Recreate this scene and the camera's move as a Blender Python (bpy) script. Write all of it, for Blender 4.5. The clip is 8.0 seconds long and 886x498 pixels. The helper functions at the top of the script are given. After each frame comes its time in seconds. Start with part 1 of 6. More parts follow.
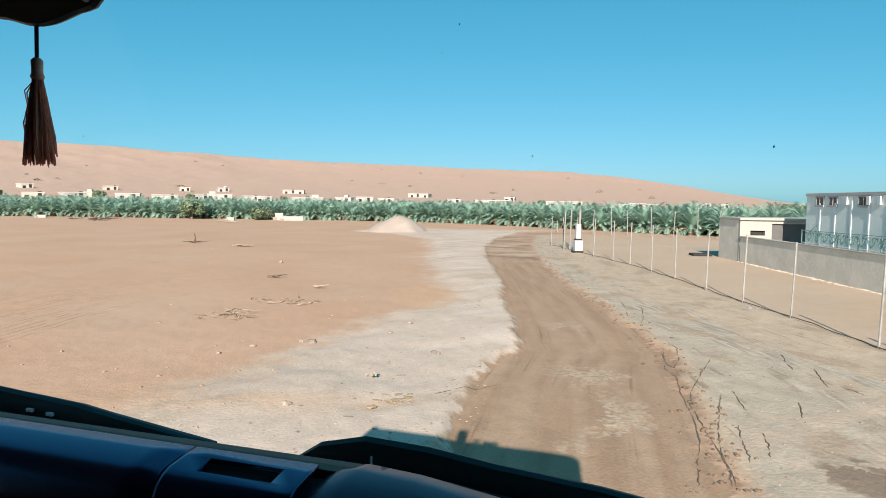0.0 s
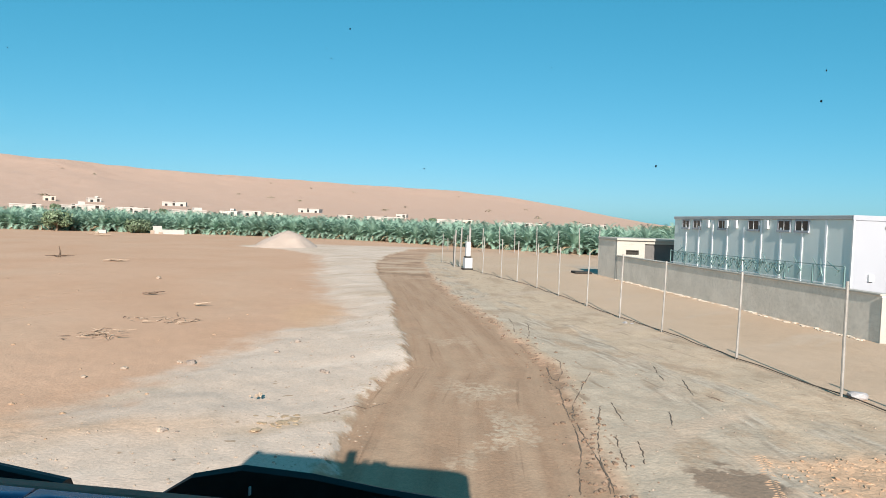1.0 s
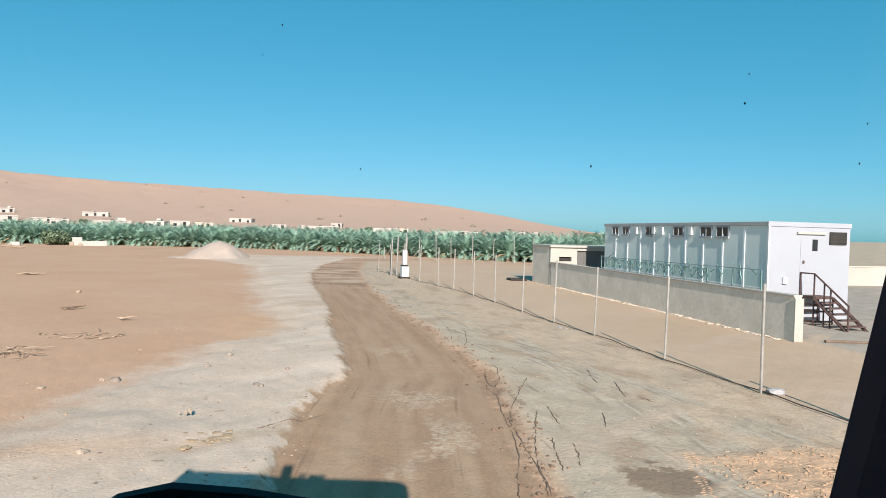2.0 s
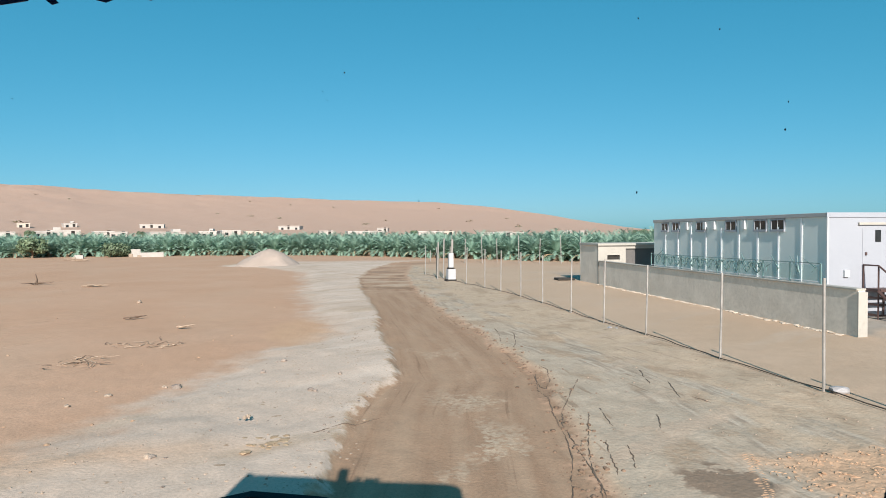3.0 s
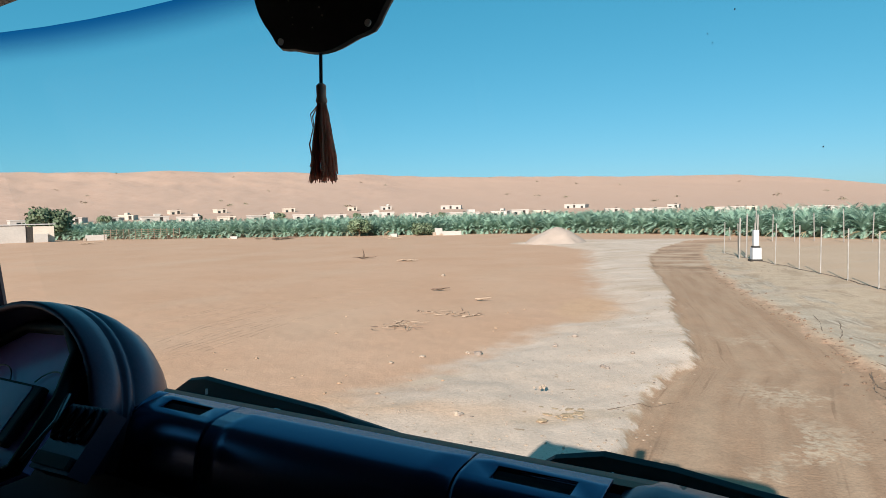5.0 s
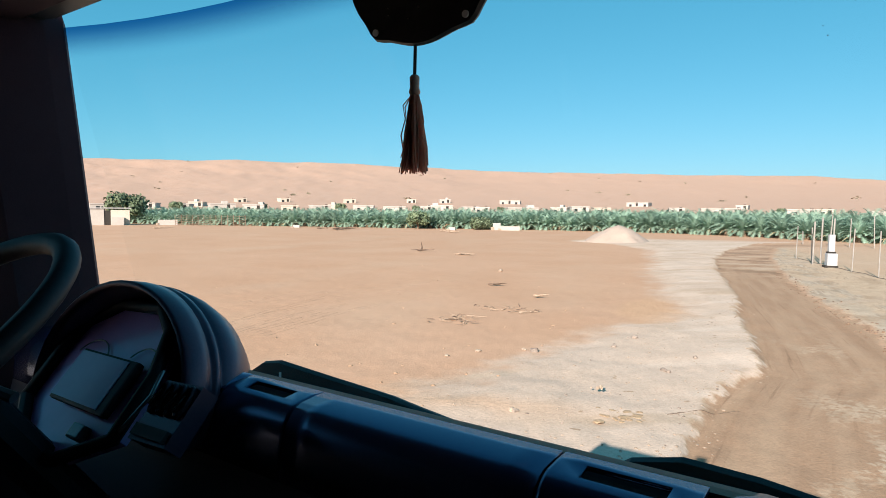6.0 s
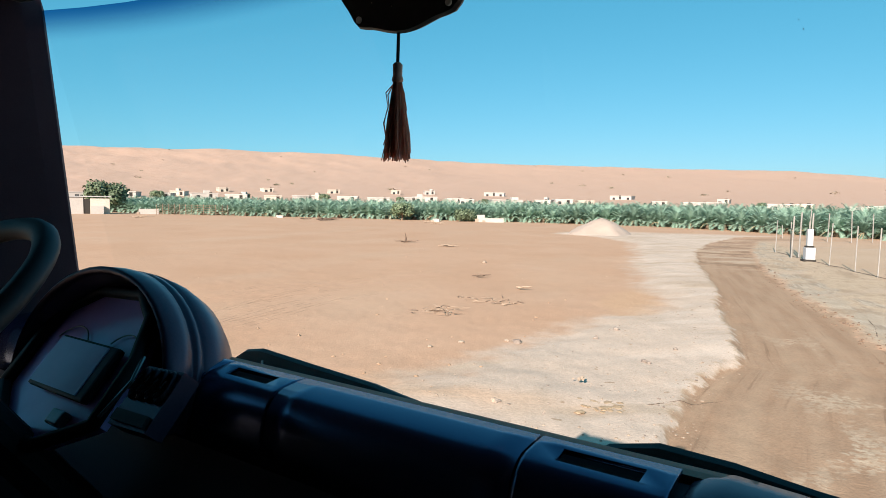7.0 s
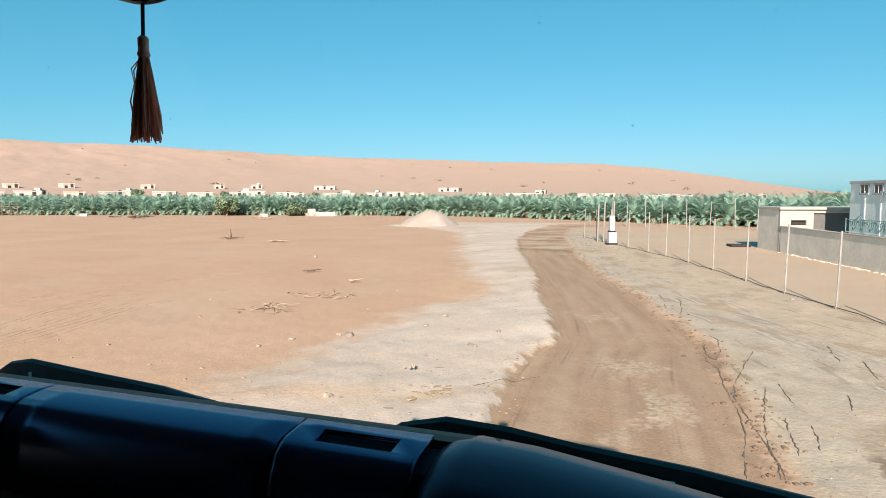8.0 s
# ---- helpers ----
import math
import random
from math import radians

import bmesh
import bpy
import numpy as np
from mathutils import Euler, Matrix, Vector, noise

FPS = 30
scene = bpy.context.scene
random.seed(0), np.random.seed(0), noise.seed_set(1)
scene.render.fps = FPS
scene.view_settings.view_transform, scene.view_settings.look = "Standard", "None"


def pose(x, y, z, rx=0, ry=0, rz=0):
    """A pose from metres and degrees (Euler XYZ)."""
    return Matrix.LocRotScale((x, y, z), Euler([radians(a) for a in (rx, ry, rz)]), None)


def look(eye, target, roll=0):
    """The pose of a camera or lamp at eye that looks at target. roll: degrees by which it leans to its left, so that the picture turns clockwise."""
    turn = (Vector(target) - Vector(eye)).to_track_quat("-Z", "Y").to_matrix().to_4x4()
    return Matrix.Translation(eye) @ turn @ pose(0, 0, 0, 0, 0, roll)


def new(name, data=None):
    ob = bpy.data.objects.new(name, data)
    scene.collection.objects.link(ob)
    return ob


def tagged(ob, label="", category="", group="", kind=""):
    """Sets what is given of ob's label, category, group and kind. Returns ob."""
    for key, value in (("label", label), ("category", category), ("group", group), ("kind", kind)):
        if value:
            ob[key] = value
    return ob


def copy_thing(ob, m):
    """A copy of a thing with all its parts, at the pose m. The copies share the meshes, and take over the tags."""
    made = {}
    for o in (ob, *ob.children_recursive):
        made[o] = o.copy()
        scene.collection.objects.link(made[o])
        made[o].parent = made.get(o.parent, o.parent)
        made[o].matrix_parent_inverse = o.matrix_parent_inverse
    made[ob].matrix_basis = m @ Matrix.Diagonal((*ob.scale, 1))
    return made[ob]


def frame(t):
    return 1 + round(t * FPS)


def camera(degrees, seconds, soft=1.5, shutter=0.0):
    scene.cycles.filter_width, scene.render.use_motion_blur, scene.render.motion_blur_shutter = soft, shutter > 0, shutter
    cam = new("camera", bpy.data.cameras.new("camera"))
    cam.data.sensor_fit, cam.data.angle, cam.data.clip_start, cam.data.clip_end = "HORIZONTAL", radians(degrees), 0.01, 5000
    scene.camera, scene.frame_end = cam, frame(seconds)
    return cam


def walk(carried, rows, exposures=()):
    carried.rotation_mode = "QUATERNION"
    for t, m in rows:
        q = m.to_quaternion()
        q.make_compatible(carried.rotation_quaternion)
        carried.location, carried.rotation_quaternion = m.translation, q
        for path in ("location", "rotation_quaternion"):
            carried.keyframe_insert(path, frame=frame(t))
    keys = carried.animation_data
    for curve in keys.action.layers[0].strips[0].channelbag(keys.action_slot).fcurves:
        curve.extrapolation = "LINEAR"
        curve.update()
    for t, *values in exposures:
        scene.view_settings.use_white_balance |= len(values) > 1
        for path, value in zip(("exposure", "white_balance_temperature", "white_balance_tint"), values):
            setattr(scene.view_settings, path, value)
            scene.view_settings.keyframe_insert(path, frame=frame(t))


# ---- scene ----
EXPOSURE = 0.88
cam = camera(69.8, 8.0, soft=0.9)
PATH = [
    (0, (0.19, -0.022, 2.722), (0.089, 1.97, 2.573), 0.8),
    (0.5, (0.188, -0.004, 2.719), (0.287, 1.991, 2.62), 1.0),
    (1, (0.193, 0.01, 2.717), (0.431, 1.994, 2.629), 1.9),
    (1.5, (0.196, 0.014, 2.716), (0.587, 1.974, 2.655), 1.9),
    (1.7, (0.198, 0.023, 2.707), (0.634, 1.974, 2.652), 1.5),
    (2.8, (0.169, -0.017, 2.729), (0.518, 1.951, 2.673), 0.4),
    (3, (0.169, -0.03, 2.74), (0.462, 1.948, 2.689), -0.3),
    (3.5, (0.173, 0.011, 2.721), (0.314, 2.004, 2.641), -0.5),
    (4, (0.144, -0.013, 2.73), (0.019, 1.982, 2.659), -1.8),
    (4.5, (0.097, -0.022, 2.719), (-0.267, 1.941, 2.607), -1.6),
    (5, (0.052, -0.026, 2.713), (-0.53, 1.884, 2.606), -1.3),
    (6.5, (0.011, -0.039, 2.711), (-0.754, 1.804, 2.578), 0.5),
    (7, (0.019, -0.041, 2.707), (-0.685, 1.825, 2.557), 0.8),
    (7.5, (0.037, -0.038, 2.705), (-0.547, 1.869, 2.549), 0.6),
    (8, (0.102, -0.022, 2.694), (-0.095, 1.961, 2.526), 0.0),
]
walk(cam, [(t, look(*p)) for t, *p in PATH], exposures=(
    (0, EXPOSURE + 0.03, 6600, 10), (1.5, EXPOSURE, 6500, 10), (3.5, EXPOSURE - 0.19, 6400, 10), (4.5, EXPOSURE - 0.17, 6550, 10), (5.2, EXPOSURE + 0.02, 6700, 11), (6.3, EXPOSURE + 0.19, 6900, 14), (8, EXPOSURE + 0.16, 6900, 13)))

# ---- world and sun: low morning sun behind the truck ----
SUN_UP, SUN_SIDE = 26.5, 4.5  # degrees of height; degrees by which the light runs to the right of +y
world = bpy.data.worlds.new("world")
scene.world = world
world.use_nodes = True
wn = world.node_tree.nodes
wl = world.node_tree.links
sky = wn.new("ShaderNodeTexSky")
sky.sky_type = "NISHITA"
sky.sun_disc = False
sky.sun_elevation = radians(SUN_UP)
sky.sun_rotation = radians(180 + SUN_SIDE)
sky.altitude, sky.air_density, sky.dust_density, sky.ozone_density = 200, 0.7, 0.9, 4.0
apart, together = wn.new("ShaderNodeSeparateColor"), wn.new("ShaderNodeCombineColor")
wl.new(sky.outputs[0], apart.inputs[0])
# deep cyan sky that pales to a hazy, warmer glow on the sun's side
for i, (power, gain) in enumerate(((1.22, 0.52), (0.57, 2.24), (0.56, 2.50))):
    curve, scaled = wn.new("ShaderNodeMath"), wn.new("ShaderNodeMath")
    curve.operation, scaled.operation = "POWER", "MULTIPLY"
    curve.inputs[1].default_value, scaled.inputs[1].default_value = power, gain
    wl.new(apart.outputs[i], curve.inputs[0])
    wl.new(curve.outputs[0], scaled.inputs[0])
    wl.new(scaled.outputs[0], together.inputs[i])
wl.new(together.outputs[0], wn["Background"].inputs[0])
wn["Background"].inputs[1].default_value = 0.062

sun = new("sun", bpy.data.lights.new("sun", "SUN"))
sun.data.energy, sun.data.angle, sun.data.color = 4.65, radians(0.5), (1.0, 0.905, 0.83)
SUN_WAY = Vector((math.sin(radians(SUN_SIDE)), math.cos(radians(SUN_SIDE)), -math.tan(radians(SUN_UP)))).normalized()
sun.matrix_world = look(-SUN_WAY * 60, (0, 0, 0))

# ---- materials ----


def nodes_of(name):
    m = bpy.data.materials.new(name)
    m.use_nodes = True
    return m, m.node_tree.nodes, m.node_tree.links


def surface(name, a, b, rough=0.7, metal=0.0, grain=20.0, stain=2.0, bump=0.15, depth=0.01, spread=0.0, coat=0.0, ior=1.45, reflect_tint=(1, 1, 1)):
    """A surface between the colours a and b: large stains, fine grain, relief, and a shift of brightness from piece to piece."""
    m, n, l = nodes_of(name)
    bsdf = n["Principled BSDF"]
    bsdf.inputs["Roughness"].default_value = rough
    bsdf.inputs["Metallic"].default_value = metal
    bsdf.inputs["Coat Weight"].default_value, bsdf.inputs["Coat Roughness"].default_value = coat, 0.25
    bsdf.inputs["IOR"].default_value = ior
    bsdf.inputs["Specular Tint"].default_value = (*reflect_tint, 1)
    co = n.new("ShaderNodeTexCoord")
    big, fine = n.new("ShaderNodeTexNoise"), n.new("ShaderNodeTexNoise")
    big.inputs["Scale"].default_value, fine.inputs["Scale"].default_value = stain, grain
    big.inputs["Detail"].default_value, fine.inputs["Detail"].default_value = 5, 4
    l.new(co.outputs["Object"], big.inputs["Vector"])
    l.new(co.outputs["Object"], fine.inputs["Vector"])
    add = n.new("ShaderNodeMath")
    add.operation = "MULTIPLY_ADD"
    add.inputs[1].default_value = 0.45
    l.new(fine.outputs["Fac"], add.inputs[0])
    half = n.new("ShaderNodeMath")
    half.operation = "MULTIPLY"
    half.inputs[1].default_value = 0.55
    l.new(big.outputs["Fac"], half.inputs[0])
    l.new(half.outputs[0], add.inputs[2])
    ramp = n.new("ShaderNodeMapRange")
    ramp.inputs[1].default_value, ramp.inputs[2].default_value = 0.35, 0.65
    l.new(add.outputs[0], ramp.inputs[0])
    mix = n.new("ShaderNodeMix")
    mix.data_type = "RGBA"
    mix.inputs[6].default_value, mix.inputs[7].default_value = (*a, 1), (*b, 1)
    l.new(ramp.outputs[0], mix.inputs[0])
    out = mix.outputs[2]
    if spread:
        info = n.new("ShaderNodeObjectInfo")
        isl = n.new("ShaderNodeNewGeometry")
        both = n.new("ShaderNodeMath")
        both.operation = "ADD"
        l.new(info.outputs["Random"], both.inputs[0])
        l.new(isl.outputs["Random Per Island"], both.inputs[1])
        val = n.new("ShaderNodeMapRange")
        val.inputs[1].default_value, val.inputs[2].default_value = 0, 2
        val.inputs[3].default_value, val.inputs[4].default_value = 1 - spread, 1 + spread
        l.new(both.outputs[0], val.inputs[0])
        hsv = n.new("ShaderNodeHueSaturation")
        l.new(val.outputs[0], hsv.inputs["Value"])
        l.new(out, hsv.inputs["Color"])
        out = hsv.outputs[0]
    l.new(out, bsdf.inputs["Base Color"])
    if bump:
        bn = n.new("ShaderNodeBump")
        bn.inputs["Strength"].default_value, bn.inputs["Distance"].default_value = bump, depth
        l.new(add.outputs[0], bn.inputs["Height"])
        l.new(bn.outputs[0], bsdf.inputs["Normal"])
    return m


# Specular tint recolours the mirrored cyan sky: blue on the dash edge, violet elsewhere.
DASH_BLACK = surface("dash_black", (0.012, 0.008, 0.012), (0.020, 0.014, 0.019), 0.6, grain=350, stain=6, bump=0.12, depth=0.002, reflect_tint=(1.0, 0.7, 0.9))
DASH_TOP = surface("dash_top", (0.66, 0.25, 0.185), (0.74, 0.30, 0.23), 0.9, grain=300, stain=7, bump=0.15, depth=0.002, ior=1.12)
DASH_SHINE = surface("dash_shine", (0.010, 0.010, 0.035), (0.018, 0.016, 0.05), 0.26, grain=260, stain=9, bump=0.06, depth=0.001, ior=2.4, reflect_tint=(0.55, 0.62, 1.0))
TRIM_BLACK = surface("trim_black", (0.014, 0.009, 0.013), (0.024, 0.016, 0.022), 0.6, grain=120, stain=8, bump=0.05, depth=0.002)
LID = surface("lid_plastic", (0.05, 0.026, 0.045), (0.075, 0.038, 0.062), 0.36, grain=260, stain=9, bump=0.05, depth=0.001, ior=1.6, reflect_tint=(1.0, 0.66, 0.86))
PILLAR = surface("pillar_cloth", (0.018, 0.010, 0.015), (0.03, 0.018, 0.024), 0.8, grain=400, stain=8, bump=0.2, depth=0.001, reflect_tint=(1.0, 0.7, 0.9))
RUBBER = surface("rubber", (0.010, 0.011, 0.012), (0.022, 0.022, 0.024), 0.6, grain=60, stain=10, bump=0.1, depth=0.003)
SATIN = surface("satin_grey", (0.15, 0.16, 0.17), (0.22, 0.23, 0.24), 0.3, 0.6, grain=60, stain=10, bump=0.03)
# Pale lavender bases put the reflected light of both screens into the colour.
SCREEN_REFLECTION = surface("screen_reflection", (0.62, 0.40, 0.76), (0.70, 0.46, 0.84), 0.2, grain=30, stain=5, bump=0.0)
PHONE_REFLECTION = surface("phone_reflection", (0.46, 0.33, 0.56), (0.52, 0.38, 0.62), 0.2, grain=30, stain=5, bump=0.0)
DIAL = surface("dial_ring", (0.25, 0.26, 0.28), (0.35, 0.36, 0.38), 0.4, 0.3, grain=50, stain=8, bump=0.0)
WHITE_MARK = surface("white_mark", (0.7, 0.7, 0.7), (0.8, 0.8, 0.8), 0.6, grain=60, stain=9, bump=0.0)
PAINT_TRUCK = surface("truck_paint", (0.028, 0.03, 0.034), (0.045, 0.048, 0.052), 0.4, grain=40, stain=1.5, bump=0.03)
TASSEL = surface("tassel_thread", (0.5, 0.27, 0.2), (0.7, 0.40, 0.3), 0.8, grain=300, stain=40, bump=0.2, depth=0.001, spread=0.35)


def thread_material(name, a, b):
    m, n, l = nodes_of(name)
    n.remove(n["Principled BSDF"])
    co, t, mix = n.new("ShaderNodeTexCoord"), n.new("ShaderNodeTexNoise"), n.new("ShaderNodeMix")
    t.inputs["Scale"].default_value = 120
    mix.data_type = "RGBA"
    mix.inputs[6].default_value, mix.inputs[7].default_value = (*a, 1), (*b, 1)
    d, tr, both = n.new("ShaderNodeBsdfDiffuse"), n.new("ShaderNodeBsdfTranslucent"), n.new("ShaderNodeMixShader")
    both.inputs[0].default_value = 0.6
    l.new(co.outputs["Object"], t.inputs["Vector"])
    l.new(t.outputs["Fac"], mix.inputs[0])
    for s in (d, tr):
        l.new(mix.outputs[2], s.inputs[0])
    l.new(d.outputs[0], both.inputs[1])
    l.new(tr.outputs[0], both.inputs[2])
    l.new(both.outputs[0], n["Material Output"].inputs[0])
    return m


def leaf_material(name, a, b, through_light, spread):
    """Leaves that let part of the light through, each of its own shade."""
    m, n, l = nodes_of(name)
    n.remove(n["Principled BSDF"])
    info, isl, mix = n.new("ShaderNodeObjectInfo"), n.new("ShaderNodeNewGeometry"), n.new("ShaderNodeMix")
    mix.data_type = "RGBA"
    mix.inputs[6].default_value, mix.inputs[7].default_value = (*a, 1), (*b, 1)
    l.new(isl.outputs["Random Per Island"], mix.inputs[0])
    val, hsv = n.new("ShaderNodeMapRange"), n.new("ShaderNodeHueSaturation")
    val.inputs[3].default_value, val.inputs[4].default_value = 1 - spread, 1 + spread
    l.new(info.outputs["Random"], val.inputs[0])
    l.new(val.outputs[0], hsv.inputs["Value"])
    l.new(mix.outputs[2], hsv.inputs["Color"])
    d, tr, both = n.new("ShaderNodeBsdfDiffuse"), n.new("ShaderNodeBsdfTranslucent"), n.new("ShaderNodeMixShader")
    both.inputs[0].default_value = through_light
    for x in (d, tr):
        l.new(hsv.outputs[0], x.inputs[0])
    l.new(d.outputs[0], both.inputs[1])
    l.new(tr.outputs[0], both.inputs[2])
    l.new(both.outputs[0], n["Material Output"].inputs[0])
    return m


FROND = leaf_material("palm_frond", (0.175, 0.305, 0.225), (0.385, 0.53, 0.415), 0.3, 0.16)
THREAD = thread_material("tassel_silk", (0.80, 0.46, 0.36), (0.9, 0.58, 0.46))
LEATHER = surface("dark_leather", (0.010, 0.007, 0.009), (0.02, 0.013, 0.016), 0.5, grain=120, stain=20, bump=0.15, depth=0.001)
SPANGLE = surface("spangle", (0.35, 0.3, 0.28), (0.5, 0.45, 0.42), 0.3, 0.7, grain=60, stain=20, bump=0.0)
VINYL = surface("blue_vinyl", (0.006, 0.03, 0.11), (0.01, 0.04, 0.14), 0.5, grain=40, stain=9, bump=0.0)
SPECK = surface("dried_dirt", (0.12, 0.12, 0.12), (0.25, 0.24, 0.23), 0.9, grain=300, stain=60, bump=0.0)

POST = surface("galvanised_post", (0.25, 0.235, 0.21), (0.38, 0.36, 0.33), 0.55, 0.2, grain=30, stain=5, bump=0.1, spread=0.12)
CABLE = surface("dirty_cable", (0.045, 0.035, 0.028), (0.10, 0.08, 0.06), 0.9, grain=40, stain=4, bump=0.2)
# Block lightened against its shade, plaster darkened against the sun, in base colour.
BLOCK_LIFTED = surface("block_wall", (0.62, 0.545, 0.455), (0.82, 0.73, 0.62), 0.9, grain=9, stain=1.3, bump=0.3, depth=0.01)
PLASTER_DIMMED = surface("pale_plaster", (0.37, 0.35, 0.305), (0.44, 0.415, 0.365), 0.85, grain=12, stain=1.2, bump=0.15)
PLASTER_WHITE = surface("white_plaster", (0.37, 0.345, 0.31), (0.47, 0.44, 0.40), 0.85, grain=6, stain=0.4, bump=0.1, spread=0.1)
PLASTER_TAN = surface("tan_plaster", (0.46, 0.40, 0.33), (0.56, 0.5, 0.42), 0.85, grain=6, stain=0.4, bump=0.1, spread=0.1)
# One white paint: sun-facing panels darkened, shaded side lightened, to even out the light.
CABIN_WHITE_DIMMED = surface("cabin_panel_dimmed", (0.325, 0.34, 0.37), (0.36, 0.375, 0.405), 0.45, grain=8, stain=0.7, bump=0.04)
CABIN_SIDE_LIFTED = surface("cabin_side_lifted", (0.68, 0.735, 0.69), (0.74, 0.785, 0.745), 0.5, grain=8, stain=0.6, bump=0.05)
CABIN_TRIM = surface("cabin_trim", (0.55, 0.56, 0.56), (0.68, 0.69, 0.68), 0.5, grain=20, stain=1.5, bump=0.05)
STRIP_WHITE = surface("strip_white", (0.80, 0.82, 0.82), (0.86, 0.87, 0.87), 0.4, grain=20, stain=1.5, bump=0.03)
# dark grey that stands for the shade in the shed's opening
OPENING_SHADE = surface("grey_shutter", (0.10, 0.095, 0.09), (0.15, 0.14, 0.13), 0.7, grain=20, stain=1.5, bump=0.1)
ROOF_EDGE = surface("roof_edge", (0.34, 0.34, 0.34), (0.45, 0.45, 0.44), 0.6, grain=20, stain=1.5, bump=0.05)
DARK_GLASS = surface("dark_window", (0.015, 0.018, 0.02), (0.03, 0.034, 0.036), 0.1, grain=6, stain=1, bump=0.0)
DARK_HOLE = surface("dark_interior", (0.02, 0.018, 0.016), (0.04, 0.036, 0.03), 0.9, grain=8, stain=1, bump=0.1)
TEAL = surface("teal_iron", (0.12, 0.21, 0.20), (0.18, 0.28, 0.265), 0.5, grain=30, stain=4, bump=0.05, spread=0.15)
BROWN_IRON = surface("brown_iron", (0.07, 0.04, 0.035), (0.12, 0.07, 0.06), 0.6, 0.2, grain=40, stain=4, bump=0.1)
CONCRETE = surface("concrete", (0.38, 0.39, 0.40), (0.47, 0.48, 0.48), 0.85, grain=18, stain=2, bump=0.15)
PLASTIC_BAG = surface("plastic_bag", (0.27, 0.25, 0.24), (0.40, 0.38, 0.37), 0.4, grain=20, stain=6, bump=0.3)
STONE = surface("stone", (0.16, 0.13, 0.11), (0.33, 0.27, 0.22), 0.9, grain=40, stain=8, bump=0.5, spread=0.35)
MORTAR = surface("pale_mortar", (0.50, 0.42, 0.33), (0.60, 0.52, 0.42), 0.95, grain=30, stain=4, bump=0.4, spread=0.12)
STONE_PALE = surface("pale_stone", (0.27, 0.21, 0.155), (0.40, 0.32, 0.25), 0.9, grain=40, stain=8, bump=0.4, spread=0.2)
CLOD = surface("mud_clod", (0.16, 0.105, 0.07), (0.28, 0.19, 0.13), 0.95, grain=50, stain=9, bump=0.6, spread=0.3)
CLOD_TAN = surface("tan_clod", (0.30, 0.20, 0.13), (0.40, 0.28, 0.185), 0.95, grain=50, stain=9, bump=0.6, spread=0.2)
BRANCH_PALE = surface("bleached_wood", (0.27, 0.195, 0.135), (0.41, 0.32, 0.24), 0.9, grain=60, stain=9, bump=0.4, spread=0.3)
BRANCH_DARK = surface("dark_wood", (0.10, 0.07, 0.05), (0.2, 0.14, 0.1), 0.9, grain=60, stain=9, bump=0.4, spread=0.3)
FROND_DRY = surface("dry_frond", (0.30, 0.22, 0.13), (0.42, 0.32, 0.2), 0.8, grain=5, stain=0.8, bump=0.0, spread=0.3)
TRUNK = surface("palm_trunk", (0.14, 0.10, 0.07), (0.24, 0.18, 0.12), 0.95, grain=18, stain=3, bump=0.8, depth=0.03)
LEAF = surface("tree_leaf", (0.085, 0.125, 0.065), (0.15, 0.20, 0.115), 0.6, grain=5, stain=0.8, bump=0.0, spread=0.4)
SCRUB = surface("dry_scrub", (0.12, 0.11, 0.07), (0.22, 0.19, 0.12), 0.9, grain=5, stain=0.8, bump=0.0, spread=0.4)
NETTING = surface("rusty_wire", (0.2, 0.14, 0.1), (0.3, 0.22, 0.16), 0.8, 0.3, grain=30, stain=4, bump=0.0)
GREEN_TARP = surface("green_sheet", (0.02, 0.3, 0.12), (0.03, 0.4, 0.16), 0.6, grain=10, stain=3, bump=0.1)


def glass_sheet(name, tint_low, tint_high, low, high, gloss):
    """Thin clear glass: what lies behind it shows through, tinted between two heights, with a faint reflection."""
    m, n, l = nodes_of(name)
    n.remove(n["Principled BSDF"])
    out = n["Material Output"]
    co, sep, rng = n.new("ShaderNodeTexCoord"), n.new("ShaderNodeSeparateXYZ"), n.new("ShaderNodeMapRange")
    rng.interpolation_type = "SMOOTHSTEP"
    rng.inputs[1].default_value, rng.inputs[2].default_value = low, high
    mix = n.new("ShaderNodeMix")
    mix.data_type = "RGBA"
    mix.inputs[6].default_value, mix.inputs[7].default_value = (*tint_low, 1), (*tint_high, 1)
    clear, shine, both = n.new("ShaderNodeBsdfTransparent"), n.new("ShaderNodeBsdfGlossy"), n.new("ShaderNodeMixShader")
    shine.inputs["Roughness"].default_value = 0.02
    both.inputs[0].default_value = gloss
    l.new(co.outputs["Object"], sep.inputs[0])
    l.new(sep.outputs[2], rng.inputs[0])
    l.new(rng.outputs[0], mix.inputs[0])
    l.new(mix.outputs[2], clear.inputs[0])
    l.new(clear.outputs[0], both.inputs[1])
    l.new(shine.outputs[0], both.inputs[2])
    l.new(both.outputs[0], out.inputs[0])
    return m


GLASS = glass_sheet("windscreen_glass", (0.985, 0.99, 0.99), (0.985, 0.99, 0.99), 2.0, 3.0, 0.008)
STRIP = glass_sheet("sun_strip_film", (1, 1, 1), (0.02, 0.24, 0.46), 3.052, 3.128, 0.0)

